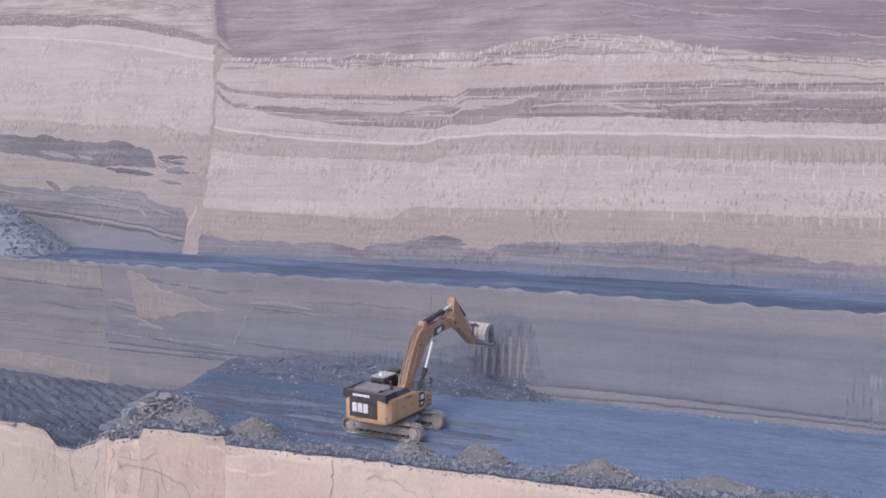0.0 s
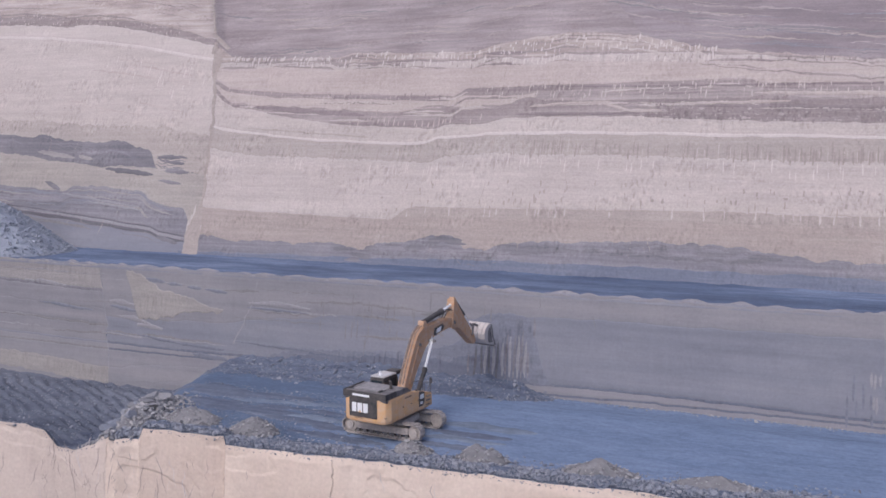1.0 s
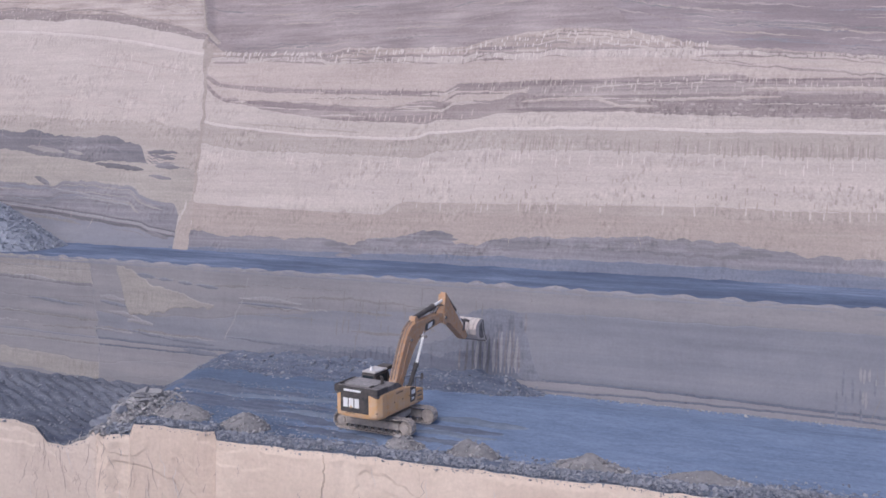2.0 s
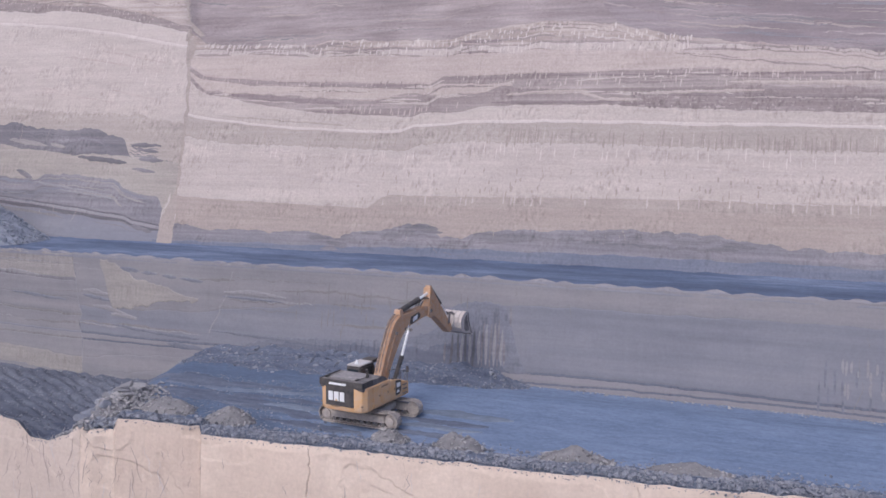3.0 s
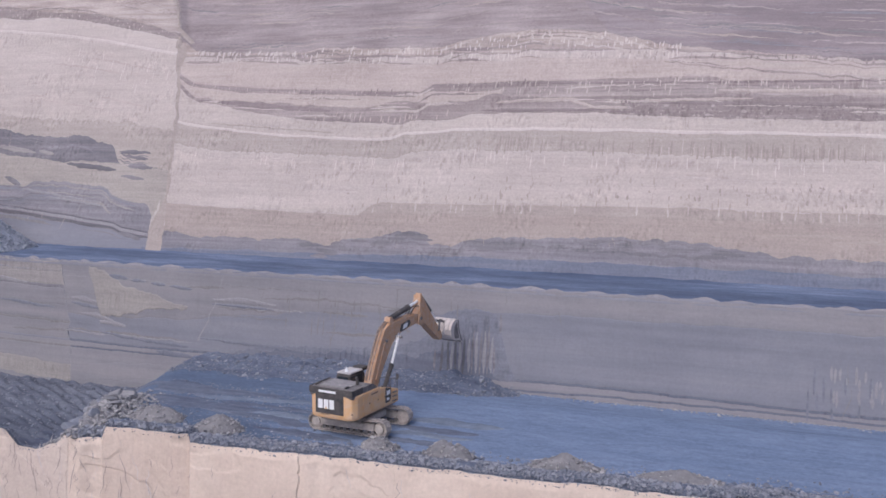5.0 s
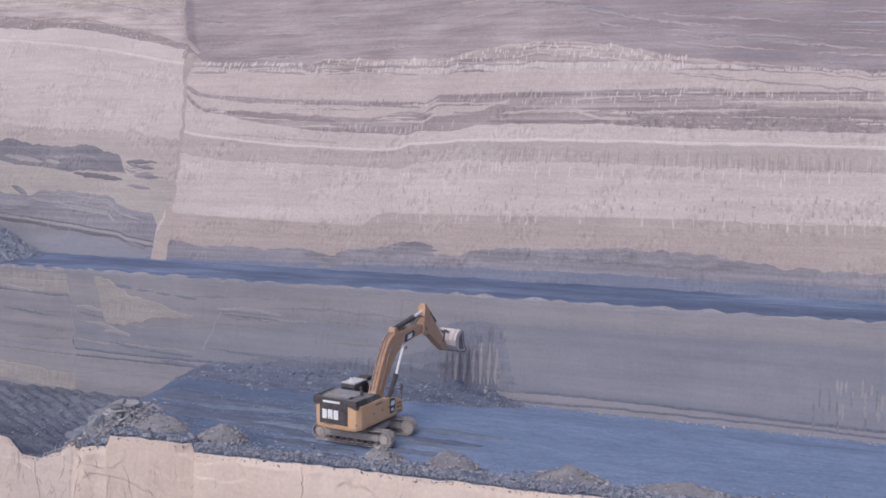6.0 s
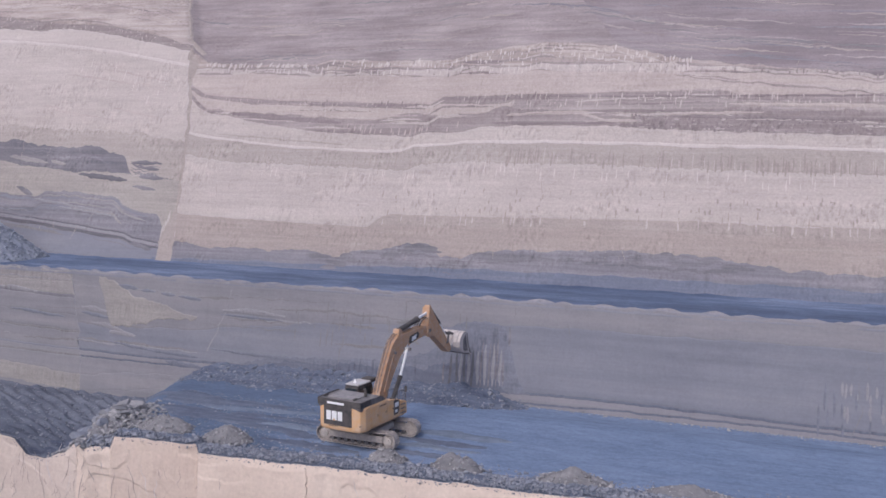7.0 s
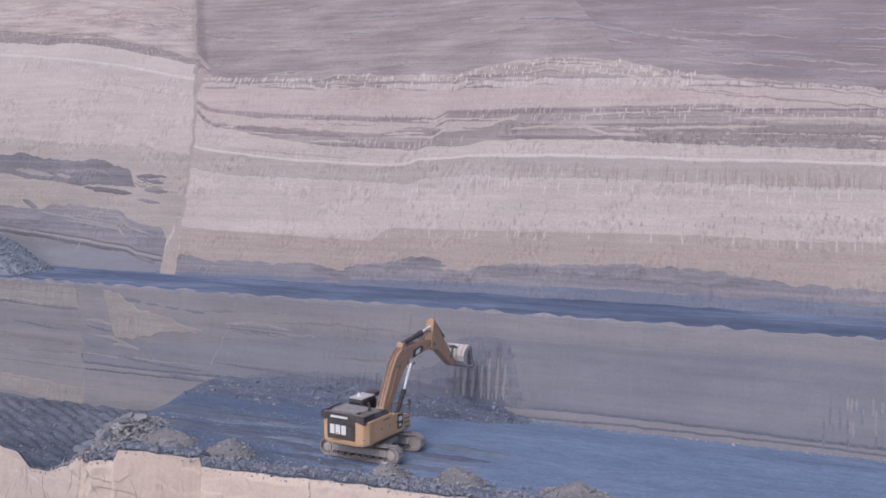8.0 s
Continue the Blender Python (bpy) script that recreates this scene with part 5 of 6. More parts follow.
seams("rock_seams", wall_upper, upper_point, cb, 14, -75, -35, (1.5, 9.5), ROCK_TAN, "faint beige seams in the white bed", 522)
seams("rock_seams", wall_upper, upper_point, cH, 16, -28, 45, (0.3, 3.8), ROCK_PALE, "faint beige seams in the white bed", 523)
seams("rock_seams", wall_upper, upper_point, cd, 10, -75, -40, (0.3, 1.6), ROCK_SLATE, "pale slate seams", 524)
seams("rock_seams", wall_upper, over_point, crest_z, 26, 20, 56, (-9, -1), ROCK_LILAC, "thin pale streaks on the slope", 525)
seams("rock_seams", wall_upper, over_point, crest_z, 12, 8, 52, (-7, -0.5), ROCK_SLATE, "thin dark streaks on the slope", 526)


# ---- excavator ----
def box(bm, x0, x1, y0, y1, z0, z1, bevel=0.0):
    r = bmesh.ops.create_cube(bm, size=1.0, matrix=Matrix.Translation(((x0 + x1) / 2, (y0 + y1) / 2, (z0 + z1) / 2)) @ Matrix.Diagonal((x1 - x0, y1 - y0, z1 - z0, 1)))
    if bevel:
        e = {g for v in r["verts"] for g in v.link_edges}
        bmesh.ops.bevel(bm, geom=list(e), offset=bevel, segments=2, affect="EDGES")
    return bm


def prism(outline, x0, x1, bevel=0.0):
    """A plate with an outline in y and z, from x0 to x1."""
    bm = bmesh.new()
    vs = [bm.verts.new((x0, y, z)) for y, z in outline]
    f = bm.faces.new(vs)
    ext = bmesh.ops.extrude_face_region(bm, geom=[f])
    bmesh.ops.translate(bm, verts=[v for v in ext["geom"] if isinstance(v, bmesh.types.BMVert)], vec=(x1 - x0, 0, 0))
    bmesh.ops.recalc_face_normals(bm, faces=bm.faces)
    if bevel:
        bmesh.ops.bevel(bm, geom=list(bm.edges), offset=bevel, segments=2, affect="EDGES")
    return bm


def tube(bm, a, b, r, r2=None, seg=16):
    a, b = Vector(a), Vector(b)
    m = Matrix.Translation((a + b) / 2) @ (b - a).to_track_quat("Z", "Y").to_matrix().to_4x4()
    bmesh.ops.create_cone(bm, cap_ends=True, segments=seg, radius1=r, radius2=r if r2 is None else r2, depth=(b - a).length, matrix=m)
    return bm


def B():
    return bmesh.new()


excavator = tagged(new("excavator"), "dusty yellow tracked excavator, bucket raised against the wall", "excavator")
excavator.matrix_basis = pose(-3.2, 61.6, 0.03, 0, 0, -30)

# undercarriage: it stands square to the upper works
TURN = Matrix.Rotation(radians(-90 + 4), 4, "Z")
under = part("undercarriage", box(box(B(), -1.15, 1.15, -1.3, 1.3, 0.62, 1.05, 0.06), -0.8, 0.8, -0.8, 0.8, 1.0, 1.22, 0.05), TRACK, excavator, at=TURN)
HALF, RAD = 2.35, 0.52
for side in (-1, 1):
    x0 = side * 1.58
    tr_frame = B()
    box(tr_frame, x0 - 0.22, x0 + 0.22, -1.95, 1.95, 0.36, 0.84, 0.06)
    for y in (-0.8, 0.8):
        box(tr_frame, min(x0, side * 0.8), max(x0, side * 0.8), y - 0.25, y + 0.25, 0.5, 0.9, 0.05)
    frame_ob = part("track_frame", tr_frame, TRACK, excavator, "dusty steel track frame", at=TURN)
    # the chain: shoes with grousers laid round the two wheels
    chain = B()
    length = 4 * HALF + 2 * math.pi * RAD
    shoes = 56
    for k in range(shoes):
        d = k / shoes * length
        if d < 2 * HALF:
            y, z, a = -HALF + d, 0.06, 0
        elif d < 2 * HALF + math.pi * RAD:
            g = (d - 2 * HALF) / RAD
            y, z, a = HALF + RAD * math.sin(g), 0.06 + RAD - RAD * math.cos(g), g
        elif d < 4 * HALF + math.pi * RAD:
            e = d - 2 * HALF - math.pi * RAD
            y, z, a = HALF - e, 0.06 + 2 * RAD - 0.05 * math.sin(math.pi * e / (2 * HALF)), math.pi
        else:
            g = (d - 4 * HALF - math.pi * RAD) / RAD
            y, z, a = -HALF - RAD * math.sin(g), 0.06 + RAD + RAD * math.cos(g), math.pi + g
        m = Matrix.Translation((x0, y, z)) @ Matrix.Rotation(a, 4, "X")
        sub = bmesh.ops.create_cube(chain, size=1, matrix=m @ Matrix.Diagonal((0.70, 0.20, 0.05, 1)))
        bmesh.ops.create_cube(chain, size=1, matrix=m @ Matrix.Translation((0, 0.05, -0.04)) @ Matrix.Diagonal((0.70, 0.03, 0.06, 1)))
        bmesh.ops.create_cube(chain, size=1, matrix=m @ Matrix.Translation((0, 0, 0.07)) @ Matrix.Diagonal((0.24, 0.17, 0.11, 1)))
    part("track_chain", chain, CHAIN, excavator, "dusty grey steel track", at=TURN)
    for y, wname in ((-HALF, "sprocket"), (HALF, "idler_wheel")):
        wheel = tube(B(), (x0 - 0.12, y, 0.06 + RAD), (x0 + 0.12, y, 0.06 + RAD), 0.44, seg=24)
        w_ob = part(wname, wheel, TRACK, excavator, at=TURN)
        part("hub", tube(tube(B(), (x0 - 0.2, y, 0.06 + RAD), (x0 + 0.26 * side, y, 0.06 + RAD), 0.26, seg=18), (x0, y, 0.06 + RAD), (x0 + 0.31 * side, y, 0.06 + RAD), 0.12), HUB, w_ob)
    for k in range(8):
        y = -1.8 + k * 3.6 / 7
        part("track_roller", tube(B(), (x0 - 0.17, y, 0.27), (x0 + 0.17, y, 0.27), 0.13), HOOD, excavator, at=TURN)
    for y in (-1.0, 1.0):
        part("carrier_roller", tube(B(), (x0 - 0.14, y, 0.93), (x0 + 0.14, y, 0.93), 0.10), HOOD, excavator, at=TURN)
part("slew_ring", tube(B(), (0, 0, 1.15), (0, 0, 1.42), 0.95, seg=32), HOOD, excavator)

# upper works
part("main_frame", box(box(B(), -1.62, 1.62, -2.6, 1.7, 1.40, 1.60, 0.03), -0.55, 0.55, 0.6, 2.15, 1.45, 2.05, 0.05), YELLOW_WORN, excavator)
cw = B()
outline = [(-1.72, -2.45), (-1.72, -3.05), (-1.52, -3.38), (-1.1, -3.52), (1.1, -3.52), (1.52, -3.38), (1.72, -3.05), (1.72, -2.45)]
lo_ring = [cw.verts.new((x * 0.97, y + (0.06 if y < -3 else 0), 1.42)) for x, y in outline]
mid_ring = [cw.verts.new((x, y, 1.62)) for x, y in outline]
hi_ring = [cw.verts.new((x, y, 2.92)) for x, y in outline]
top_ring = [cw.verts.new((x * 0.98, y + (0.05 if y < -3 else 0), 2.99)) for x, y in outline]
for a, b in ((lo_ring, mid_ring), (mid_ring, hi_ring), (hi_ring, top_ring)):
    for k in range(8):
        cw.faces.new((a[k], a[(k + 1) % 8], b[(k + 1) % 8], b[k]))
cw.faces.new(lo_ring[::-1]), cw.faces.new(top_ring)
bmesh.ops.recalc_face_normals(cw, faces=cw.faces)
bmesh.ops.bevel(cw, geom=list(cw.edges), offset=0.03, segments=2, affect="EDGES")
counterweight = part("counterweight", cw, YELLOW, excavator, "rounded yellow counterweight")
panel = part("rear_panel", box(B(), -1.14, 0.98, -3.555, -3.50, 1.74, 3.02, 0.02), BLACK, counterweight, "black rear panel")
# the maker's mark, as plain shapes
mark = B()
for x0, x1 in ((-0.92, -0.58), (-0.50, -0.14), (-0.06, 0.28)):
    box(mark, x0, x1, -3.575, -3.553, 2.06, 2.66, 0.02)
part("maker_mark", mark, WHITE, panel, "plain white blocks of the maker's mark")
tri = prism([(0, 0), (0.22, 0.0), (0.11, 0.16)], 0, 0.02)
part("mark_triangle", tri, YELLOW, panel, at=Matrix.Translation((-0.43, -3.574, 2.06)) @ Matrix.Rotation(radians(-90), 4, "Z"))
part("model_plate", box(B(), -0.86, 0.42, -3.60, -3.553, 3.10, 3.24, 0.01), WHITE, counterweight, "white bar of lettering")
part("warning_bar", box(B(), -0.75, -0.1, -3.53, -3.512, 1.66, 1.72), BAR, counterweight, "faded brown bar of lettering")
for x in (-1.55, 1.52):
    part("tail_lamp", box(B(), x - 0.06, x + 0.06, -3.44, -3.36, 1.82, 1.9, 0.01), BAR, counterweight)

# engine hood: dark, a step lower along its middle, with rails
hood = prism([(-3.50, 2.97), (-3.50, 3.26), (-3.36, 3.36), (-1.2, 3.36), (-0.9, 3.28), (-0.45, 2.95), (-0.45, 2.80), (-3.40, 2.80)], -1.62, 1.62, 0.03)
hood_ob = part("engine_hood", hood, HOOD, excavator, "dusty dark engine hood")
part("hood_lid", box(B(), -1.15, 0.9, -3.05, -1.35, 3.35, 3.42, 0.02), LID, hood_ob, "dusty grey hood lid")
part("hood_guard", box(box(box(B(), -1.64, 1.64, -3.54, -3.46, 3.0, 3.40, 0.02), 1.57, 1.65, -3.5, -2.3, 3.02, 3.40, 0.02), -1.65, -1.57, -3.5, -1.2, 3.02, 3.42, 0.02), BLACK, hood_ob, "black guard round the hood")
for x in (-1.3, 0.95):
    part("hood_hinge", box(B(), x - 0.06, x + 0.06, -3.3, -2.9, 3.42, 3.52, 0.02), BLACK, hood_ob)
part("exhaust_stack", tube(tube(B(), (0.95, -1.9, 3.3), (0.95, -1.9, 3.75), 0.10), (0.95, -1.9, 3.74), (0.95, -2.0, 3.88), 0.085), BLACK, hood_ob)

# right side: doors, tank and step box
side = prism([(-2.46, 1.50), (-2.46, 2.98), (-0.55, 2.98), (-0.35, 2.86), (0.9, 2.62), (1.0, 2.55), (1.05, 1.50)], 1.05, 1.70, 0.03)
side_ob = part("side_house", side, YELLOW, excavator)
for y0, y1 in ((-2.38, -1.55), (-1.50, -0.55), (-0.48, 0.28)):
    door = part("service_door", box(B(), 1.69, 1.725, y0, y1, 1.62, min(2.9, 2.9 - max(0, y1) * 0.3), 0.012), YELLOW, side_ob)
    part("door_latch", box(B(), 1.72, 1.74, y1 - 0.14, y1 - 0.06, 2.15, 2.25, 0.005), BLACK, door)
part("side_lettering", box(B(), 1.724, 1.735, -1.45, -0.65, 2.68, 2.78), BAR, side_ob, "faded brown bar of lettering")
decal = part("side_decal", prism([(0.30, 1.72), (0.30, 2.70), (0.42, 2.76), (0.98, 2.60), (0.98, 2.0), (0.80, 1.72)], 1.712, 1.732), BLACK, side_ob, "black side decal")
part("decal_mark", box(box(B(), 1.73, 1.742, 0.42, 0.88, 2.22, 2.52, 0.01), 1.73, 1.742, 0.45, 0.75, 1.86, 2.04, 0.01), WHITE, decal, "plain white blocks")
part("tool_box", prism([(1.08, 1.45), (1.08, 2.50), (1.55, 2.42), (2.05, 2.30), (2.1, 1.45)], 0.95, 1.66, 0.04), YELLOW, excavator)
part("left_house", box(B(), -1.70, -1.02, -2.46, -0.6, 1.50, 2.96, 0.04), YELLOW, excavator)
for x, pts in ((1.62, [(-0.3, 2.9), (-0.3, 3.55), (0.9, 3.4), (0.9, 2.6)]), (1.60, [(1.15, 2.45), (1.15, 3.2), (2.0, 3.0), (2.0, 2.3)])):
    rail = B()
    for (ya, za), (yb, zb) in zip(pts, pts[1:]):
        tube(rail, (x, ya, za), (x, yb, zb), 0.025, seg=8)
    part("hand_rail", rail, BLACK, excavator, "thin black hand rail")
part("mirror", box(tube(B(), (1.6, 1.6, 2.5), (1.75, 1.75, 3.25), 0.02, seg=8), 1.66, 1.86, 1.72, 1.78, 3.0, 3.4, 0.02), BLACK, excavator)

# cab
cab = part("cab", prism([(-0.35, 1.58), (-0.35, 3.60), (-0.2, 3.70), (1.25, 3.66), (1.45, 3.50), (1.72, 2.5), (1.70, 1.58)], -1.72, -0.66, 0.05), BLACK, excavator, "black operator cab", at=Matrix.Translation((0, 0, -0.22)))
part("cab_roof", box(B(), -1.74, -0.64, -0.30, 1.30, 3.68, 3.78, 0.04), ROOF, cab, "dusty light grey cab roof")
part("roof_guard", box(B(), -1.5, -0.62, 1.2, 2.0, 3.62, 3.86, 0.05), BLACK, cab)
part("rear_window", box(B(), -1.6, -0.78, -0.375, -0.345, 2.75, 3.5, 0.01), GLASS, cab)
part("side_window", box(B(), -0.675, -0.645, -0.2, 1.2, 2.6, 3.5, 0.01), GLASS, cab)
part("side_window", box(B(), -1.735, -1.705, -0.2, 1.2, 2.5, 3.5, 0.01), GLASS, cab)
part("windscreen", prism([(1.36, 3.5), (1.33, 3.5), (1.60, 2.5), (1.64, 2.5)], -1.62, -0.76), GLASS, cab)
part("roof_beacon", tube(tube(B(), (-1.2, 0.1, 3.76), (-1.2, 0.1, 3.86), 0.12), (-1.2, 0.1, 3.86), (-1.2, 0.1, 4.04), 0.09, 0.05), WHITE, cab, "white beacon on the cab roof")

# boom, in the plane of y and z
boom_out = [(0.75, 2.0), (0.62, 2.45), (1.15, 3.6), (1.95, 5.15), (2.5, 5.98), (3.15, 6.35), (4.0, 6.42), (5.7, 6.46), (7.05, 6.50), (7.42, 6.25), (7.35, 5.92),
            (6.9, 5.78), (5.4, 5.6), (4.35, 5.40), (3.60, 4.95), (2.55, 3.7), (1.60, 2.25), (1.3, 1.95)]
def rounded(outline, keep=0.22, turns=2):
    """Cut an outline's corners, so that it runs in soft curves."""
    for _ in range(turns):
        cut = []
        for (ya, za), (yb, zb) in zip(outline, outline[1:] + outline[:1]):
            cut += [(ya + (yb - ya) * keep, za + (zb - za) * keep), (yb - (yb - ya) * keep, zb - (zb - za) * keep)]
        outline = cut
    return outline


boom = part("boom", prism(rounded(boom_out), -0.29, 0.29, 0.03), YELLOW_WORN, excavator, "worn dusty yellow boom")
for sx in (-1, 1):
    dx = sorted((0.292 * sx, 0.306 * sx))
    bd = part("boom_decal", prism([(4.6, 5.62), (4.75, 6.08), (5.85, 6.24), (6.1, 6.04), (5.95, 5.80), (4.85, 5.54)], *dx), BLACK, boom, "black boom decal")
    dx = sorted((0.306 * sx, 0.318 * sx))
    part("decal_mark", prism([(4.98, 5.68), (5.08, 6.0), (5.68, 6.1), (5.58, 5.78)], *dx), WHITE, bd, "plain white block")
    dx = sorted((0.292 * sx, 0.302 * sx))
    part("boom_lettering", prism([(3.80, 5.08), (4.42, 5.58), (4.50, 5.47), (3.88, 4.97)], *dx), WHITE, boom, "white bar of lettering")
    dx = sorted((0.292 * sx, 0.33 * sx))
    part("boom_web", prism([(1.35, 2.9), (2.55, 5.2), (2.75, 5.1), (1.55, 2.8)], *dx), YELLOW_WORN, boom)
    # lift cylinder
    x = 0.52 * sx
    c0, c1, c2 = (x, 1.95, 1.95), (x, 3.05, 3.55), (x, 4.0, 5.35)
    barrel = part("lift_cylinder", tube(tube(B(), c0, c1, 0.155), (x, 2.98, 3.45), (x, 3.10, 3.62), 0.18), BLACK, excavator, "black hydraulic cylinder")
    part("piston_rod", tube(tube(B(), c1, c2, 0.09), (x - 0.12, *c2[1:]), (x + 0.12, *c2[1:]), 0.11), CHROME, barrel, "bright chrome rod")
part("boom_pin", tube(B(), (-0.8, 4.0, 5.35), (0.8, 4.0, 5.35), 0.11), HOOD, boom)
part("boom_foot_pin", tube(B(), (-0.6, 1.05, 2.25), (0.6, 1.05, 2.25), 0.16), HOOD, boom)
for x in (-0.17, -0.08, 0.13):
    hose = B()
    for (ya, za), (yb, zb) in zip([(0.8, 2.9), (1.15, 3.8), (1.9, 5.25), (2.45, 6.08), (3.1, 6.46), (4.0, 6.55)], [(1.15, 3.8), (1.9, 5.25), (2.45, 6.08), (3.1, 6.46), (4.0, 6.55), (5.2, 6.58)]):
        tube(hose, (x, ya, za), (x, yb, zb), 0.035, seg=8)
    part("hydraulic_hose", hose, HOSE, boom, "black hose along the boom")
part("work_lamp", box(B(), 0.31, 0.45, 2.6, 2.75, 5.2, 5.4, 0.02), HOOD, boom)

# stick cylinder above the boom
sc0, sc1, sc2 = (0, 3.55, 6.62), (0, 6.15, 7.02), (0, 7.55, 7.28)
sbar = part("stick_cylinder", tube(tube(B(), sc0, sc1, 0.19), (0, 6.0, 7.0), (0, 6.25, 7.04), 0.22), BLACK, excavator, "black hydraulic cylinder")
part("piston_rod", tube(B(), sc1, sc2, 0.10), CHROME, sbar, "bright chrome rod")
part("cylinder_bracket", prism([(3.25, 6.3), (3.4, 6.78), (3.7, 6.78), (3.95, 6.38)], -0.24, 0.24, 0.02), YELLOW_WORN, boom)

# stick
stick_out = [(7.50, 7.30), (7.58, 7.72), (7.80, 7.70), (8.60, 6.80), (10.85, 4.35), (10.90, 4.02), (10.65, 3.85), (10.35, 4.00), (8.20, 5.55), (7.25, 5.65), (7.15, 6.05), (7.30, 6.40)]
stick = part("stick", prism(stick_out, -0.30, 0.30, 0.03), YELLOW_WORN, excavator, "worn dusty yellow stick")
for sx in (-1, 1):
    part("stick_cheek", prism([(7.10, 6.40), (7.60, 6.52), (7.80, 5.90), (7.40, 5.55), (7.00, 5.70)], *sorted((0.37 * sx, 0.43 * sx)), 0.01), YELLOW_WORN, stick)
part("stick_pin", tube(B(), (-0.5, 7.35, 6.1), (0.5, 7.35, 6.1), 0.13), HOOD, stick)
bc0, bc1, bc2 = (0, 7.85, 7.72), (0, 9.5, 6.25), (0, 10.45, 5.25)
bbar = part("bucket_cylinder", tube(B(), bc0, bc1, 0.15), BLACK, excavator, "black hydraulic cylinder")
part("piston_rod", tube(B(), bc1, bc2, 0.085), CHROME, bbar)
part("cylinder_lug", prism([(7.60, 7.55), (7.72, 7.86), (7.92, 7.82), (8.15, 7.30)], -0.2, 0.2, 0.02), YELLOW_WORN, stick)
for sx in (-0.36, 0.30):
    part("bucket_link", prism([(10.35, 5.35), (10.60, 5.40), (10.40, 4.65), (10.15, 4.60)], sx, sx + 0.06, 0.01), HOOD, excavator)
    part("bucket_link", prism([(10.35, 5.40), (10.50, 5.50), (11.55, 5.15), (11.50, 4.95)], sx * 0.7, sx * 0.7 + 0.08, 0.01), HOOD, excavator)

# bucket: a curved shell with cheeks, lip and teeth, mouth towards the wall
W = 1.08
curve_pts = [(12.05, 5.12), (11.75, 5.20), (11.30, 5.02), (11.00, 4.70), (10.90, 4.30), (11.02, 3.88), (11.35, 3.55), (11.95, 3.38), (12.90, 3.30)]
shell_bm = bmesh.new()
outer = [[shell_bm.verts.new((x, y, z)) for y, z in curve_pts] for x in (-W, W)]
inner = [[shell_bm.verts.new((x * 0.96, y + (12.2 - y) * 0.07, z + (4.3 - z) * 0.07)) for y, z in curve_pts] for x in (-W, W)]
for k in range(len(curve_pts) - 1):
    shell_bm.faces.new((outer[0][k], outer[1][k], outer[1][k + 1], outer[0][k + 1]))
    shell_bm.faces.new((inner[0][k + 1], inner[1][k + 1], inner[1][k], inner[0][k]))
for k in (0, -1):
    shell_bm.faces.new((outer[0][k], outer[1][k], inner[1][k], inner[0][k]))
bmesh.ops.recalc_face_normals(shell_bm, faces=shell_bm.faces)
bucket = part("bucket", shell_bm, BUCKET, excavator, "scoured pale steel bucket", at=Matrix.Translation((0.12, 10.95, 4.60)) @ Matrix.Rotation(radians(-7), 4, "X") @ Matrix.Diagonal((0.82, 0.95, 0.92, 1)) @ Matrix.Translation((0, -10.9, -4.3)))
for sx in (-1, 1):
    cheek = [(12.03, 5.10), (11.75, 5.18), (11.31, 5.00), (11.02, 4.69), (10.92, 4.30), (11.04, 3.89), (11.36, 3.57), (11.95, 3.40), (12.85, 3.33), (12.35, 4.10), (12.12, 4.70)]
    part("bucket_cheek", prism(cheek, *sorted((W * sx, (W - 0.07) * sx))), BUCKET, bucket)
    part("side_cutter", prism([(12.00, 5.10), (12.16, 5.05), (12.24, 4.70), (12.47, 4.10), (12.96, 3.36), (12.84, 3.32), (12.33, 4.10), (12.10, 4.70)], *sorted(((W + 0.03) * sx, (W - 0.01) * sx))), HOOD, bucket)
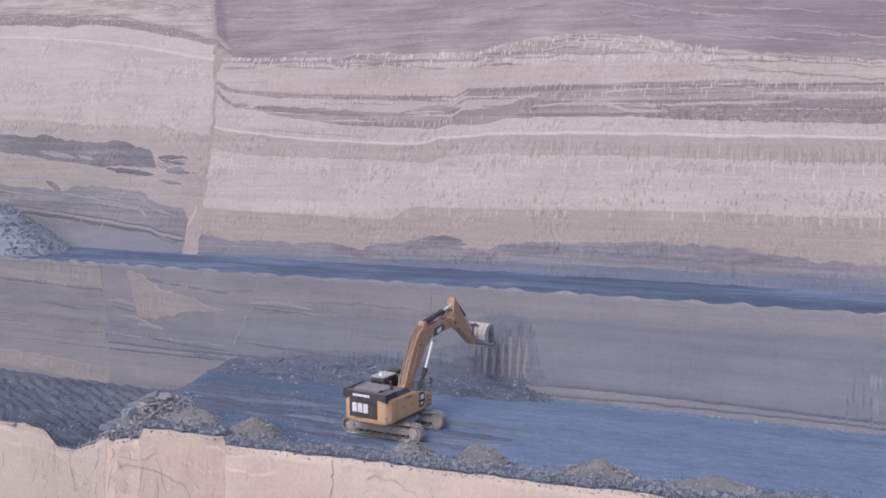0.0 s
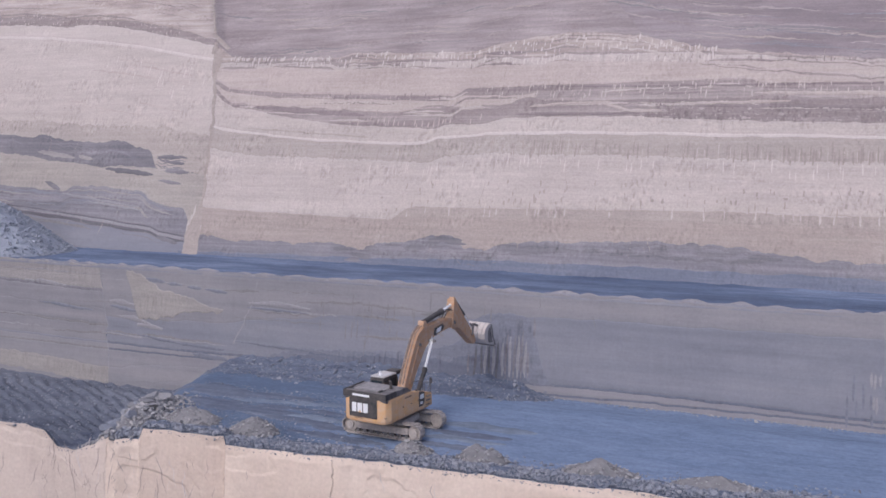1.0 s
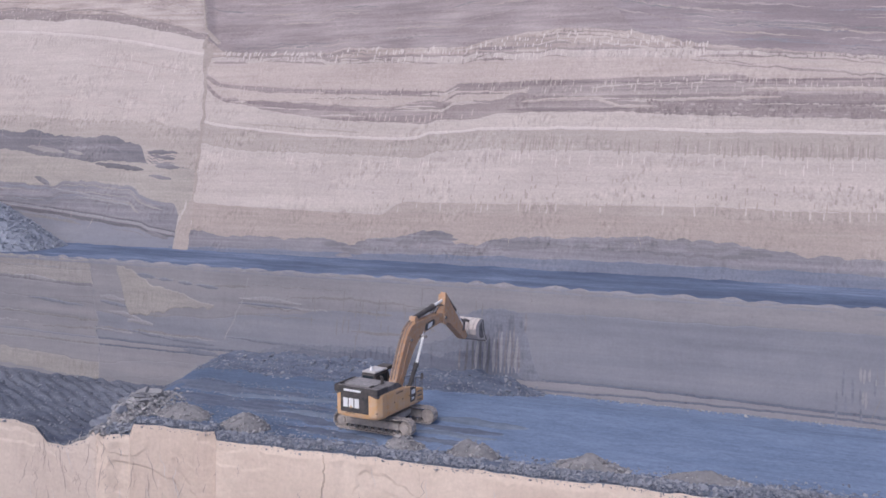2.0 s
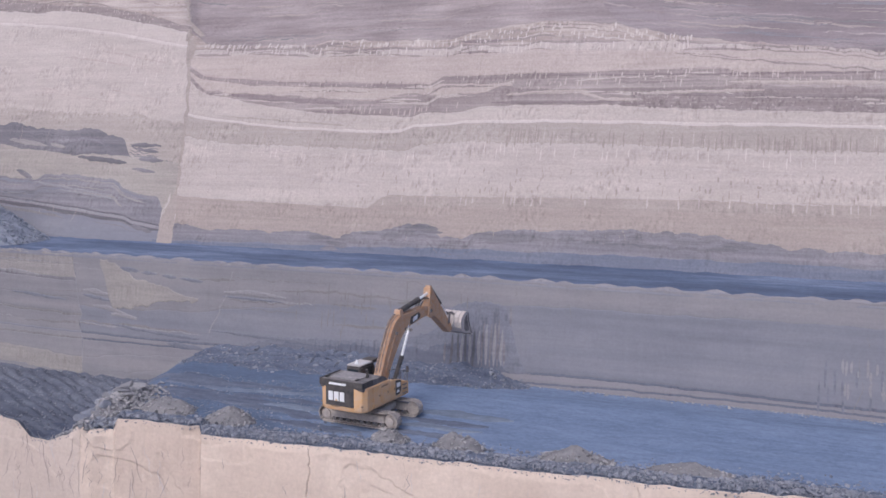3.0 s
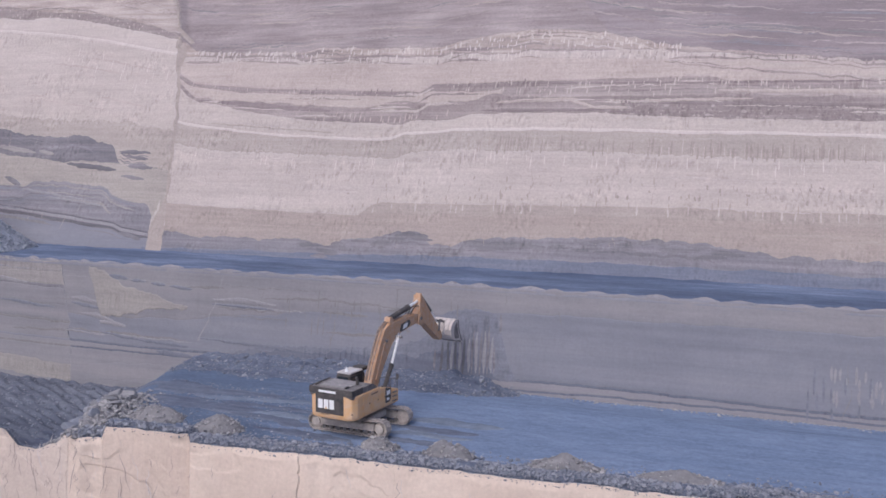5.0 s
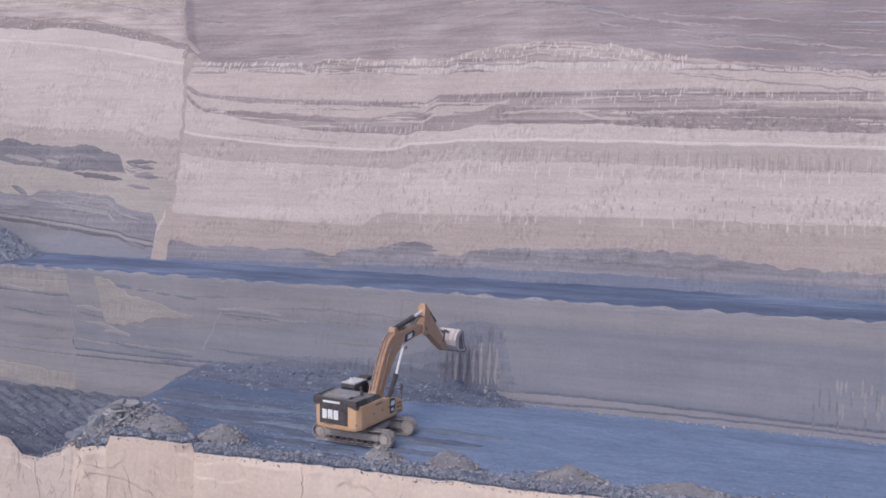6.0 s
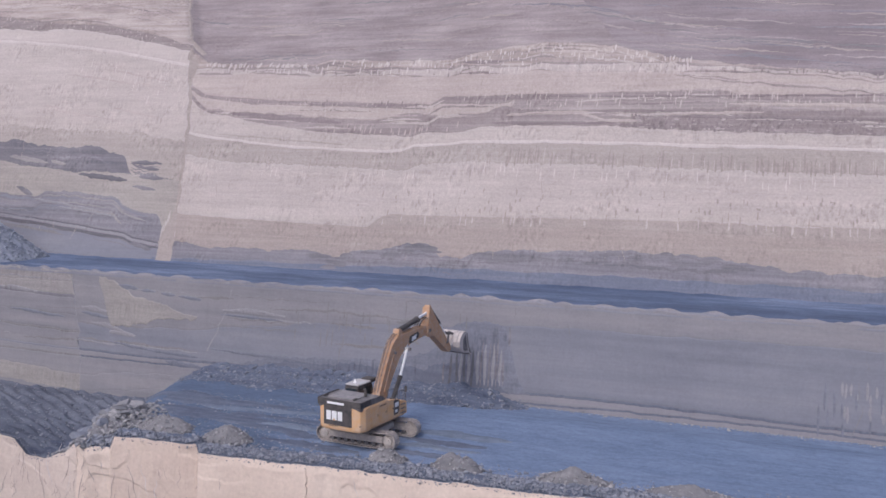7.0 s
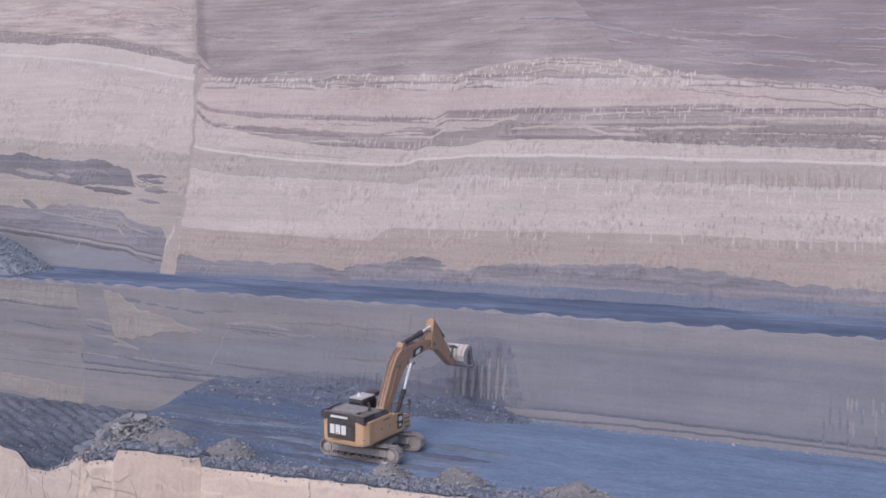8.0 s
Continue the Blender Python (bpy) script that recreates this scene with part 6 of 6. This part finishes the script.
for k in range(4):
    x = -0.78 + 0.52 * k
    part("wear_strip", prism([(10.87, 4.30), (10.97, 4.72), (11.30, 5.05), (11.75, 5.24), (11.75, 5.19), (11.30, 5.01), (11.01, 4.69), (10.91, 4.30)], x - 0.07, x + 0.07), HUB, bucket)
# added dark plate: paints the shade of the bucket's hollow on its cheek
part("cheek_shade", prism([(11.55, 3.75), (11.50, 4.55), (11.85, 4.95), (12.10, 4.30), (12.45, 3.60), (11.9, 3.55)], W + 0.004, W + 0.03, 0.008), HOOD, bucket, "dark plate standing in for the shaded hollow of the bucket's side")
part("bucket_lip", prism([(12.40, 3.26), (12.75, 3.24), (12.80, 3.32), (12.40, 3.40)], -W - 0.02, W + 0.02), HOOD, bucket)
for k in range(5):
    x = -W + 0.16 + k * (2 * W - 0.32) / 4
    part("bucket_tooth", prism([(12.65, 3.22), (12.65, 3.40), (13.02, 3.32), (13.28, 3.20), (13.02, 3.20)], x - 0.09, x + 0.09, 0.01), BUCKET, bucket, "worn steel tooth")
for x in (-0.4, 0.32):
    part("bucket_ear", prism([(10.50, 4.05), (10.75, 4.40), (11.50, 5.25), (11.75, 5.00), (11.05, 4.30), (10.85, 3.85)], x, x + 0.08, 0.01), BUCKET, bucket)

# small fittings
for x in (-0.5, 0.5):
    eye = B()
    tube(eye, (x - 0.04, -3.2, 3.02), (x - 0.04, -3.2, 3.16), 0.05, seg=10)
    part("lifting_eye", eye, HOOD, counterweight)
part("fuel_cap", tube(B(), (1.3, 0.6, 2.66), (1.3, 0.6, 2.78), 0.10), BLACK, excavator)
for z in (1.62, 1.92, 2.2):
    part("step", box(B(), 1.66, 1.78, 1.25, 1.75, z, z + 0.04), HOOD, excavator)
for x in (-0.2, 0.0, 0.2):
    loop = B()
    pts = [(6.2, 6.55), (6.7, 6.95), (7.15, 7.05), (7.5, 6.9)]
    for (ya, za), (yb, zb) in zip(pts, pts[1:]):
        tube(loop, (x, ya, za), (x, yb, zb), 0.04, seg=8)
    part("hydraulic_hose", loop, BLACK, stick, "black hose at the boom's tip")
wiper = tube(B(), (-1.4, -0.39, 2.8), (-1.0, -0.39, 3.3), 0.015, seg=6)
part("wiper", wiper, HOOD, cab)
part("cab_door", box(B(), -1.745, -1.715, -0.15, 1.15, 1.7, 2.45, 0.01), YELLOW, cab, "yellow lower cab door")
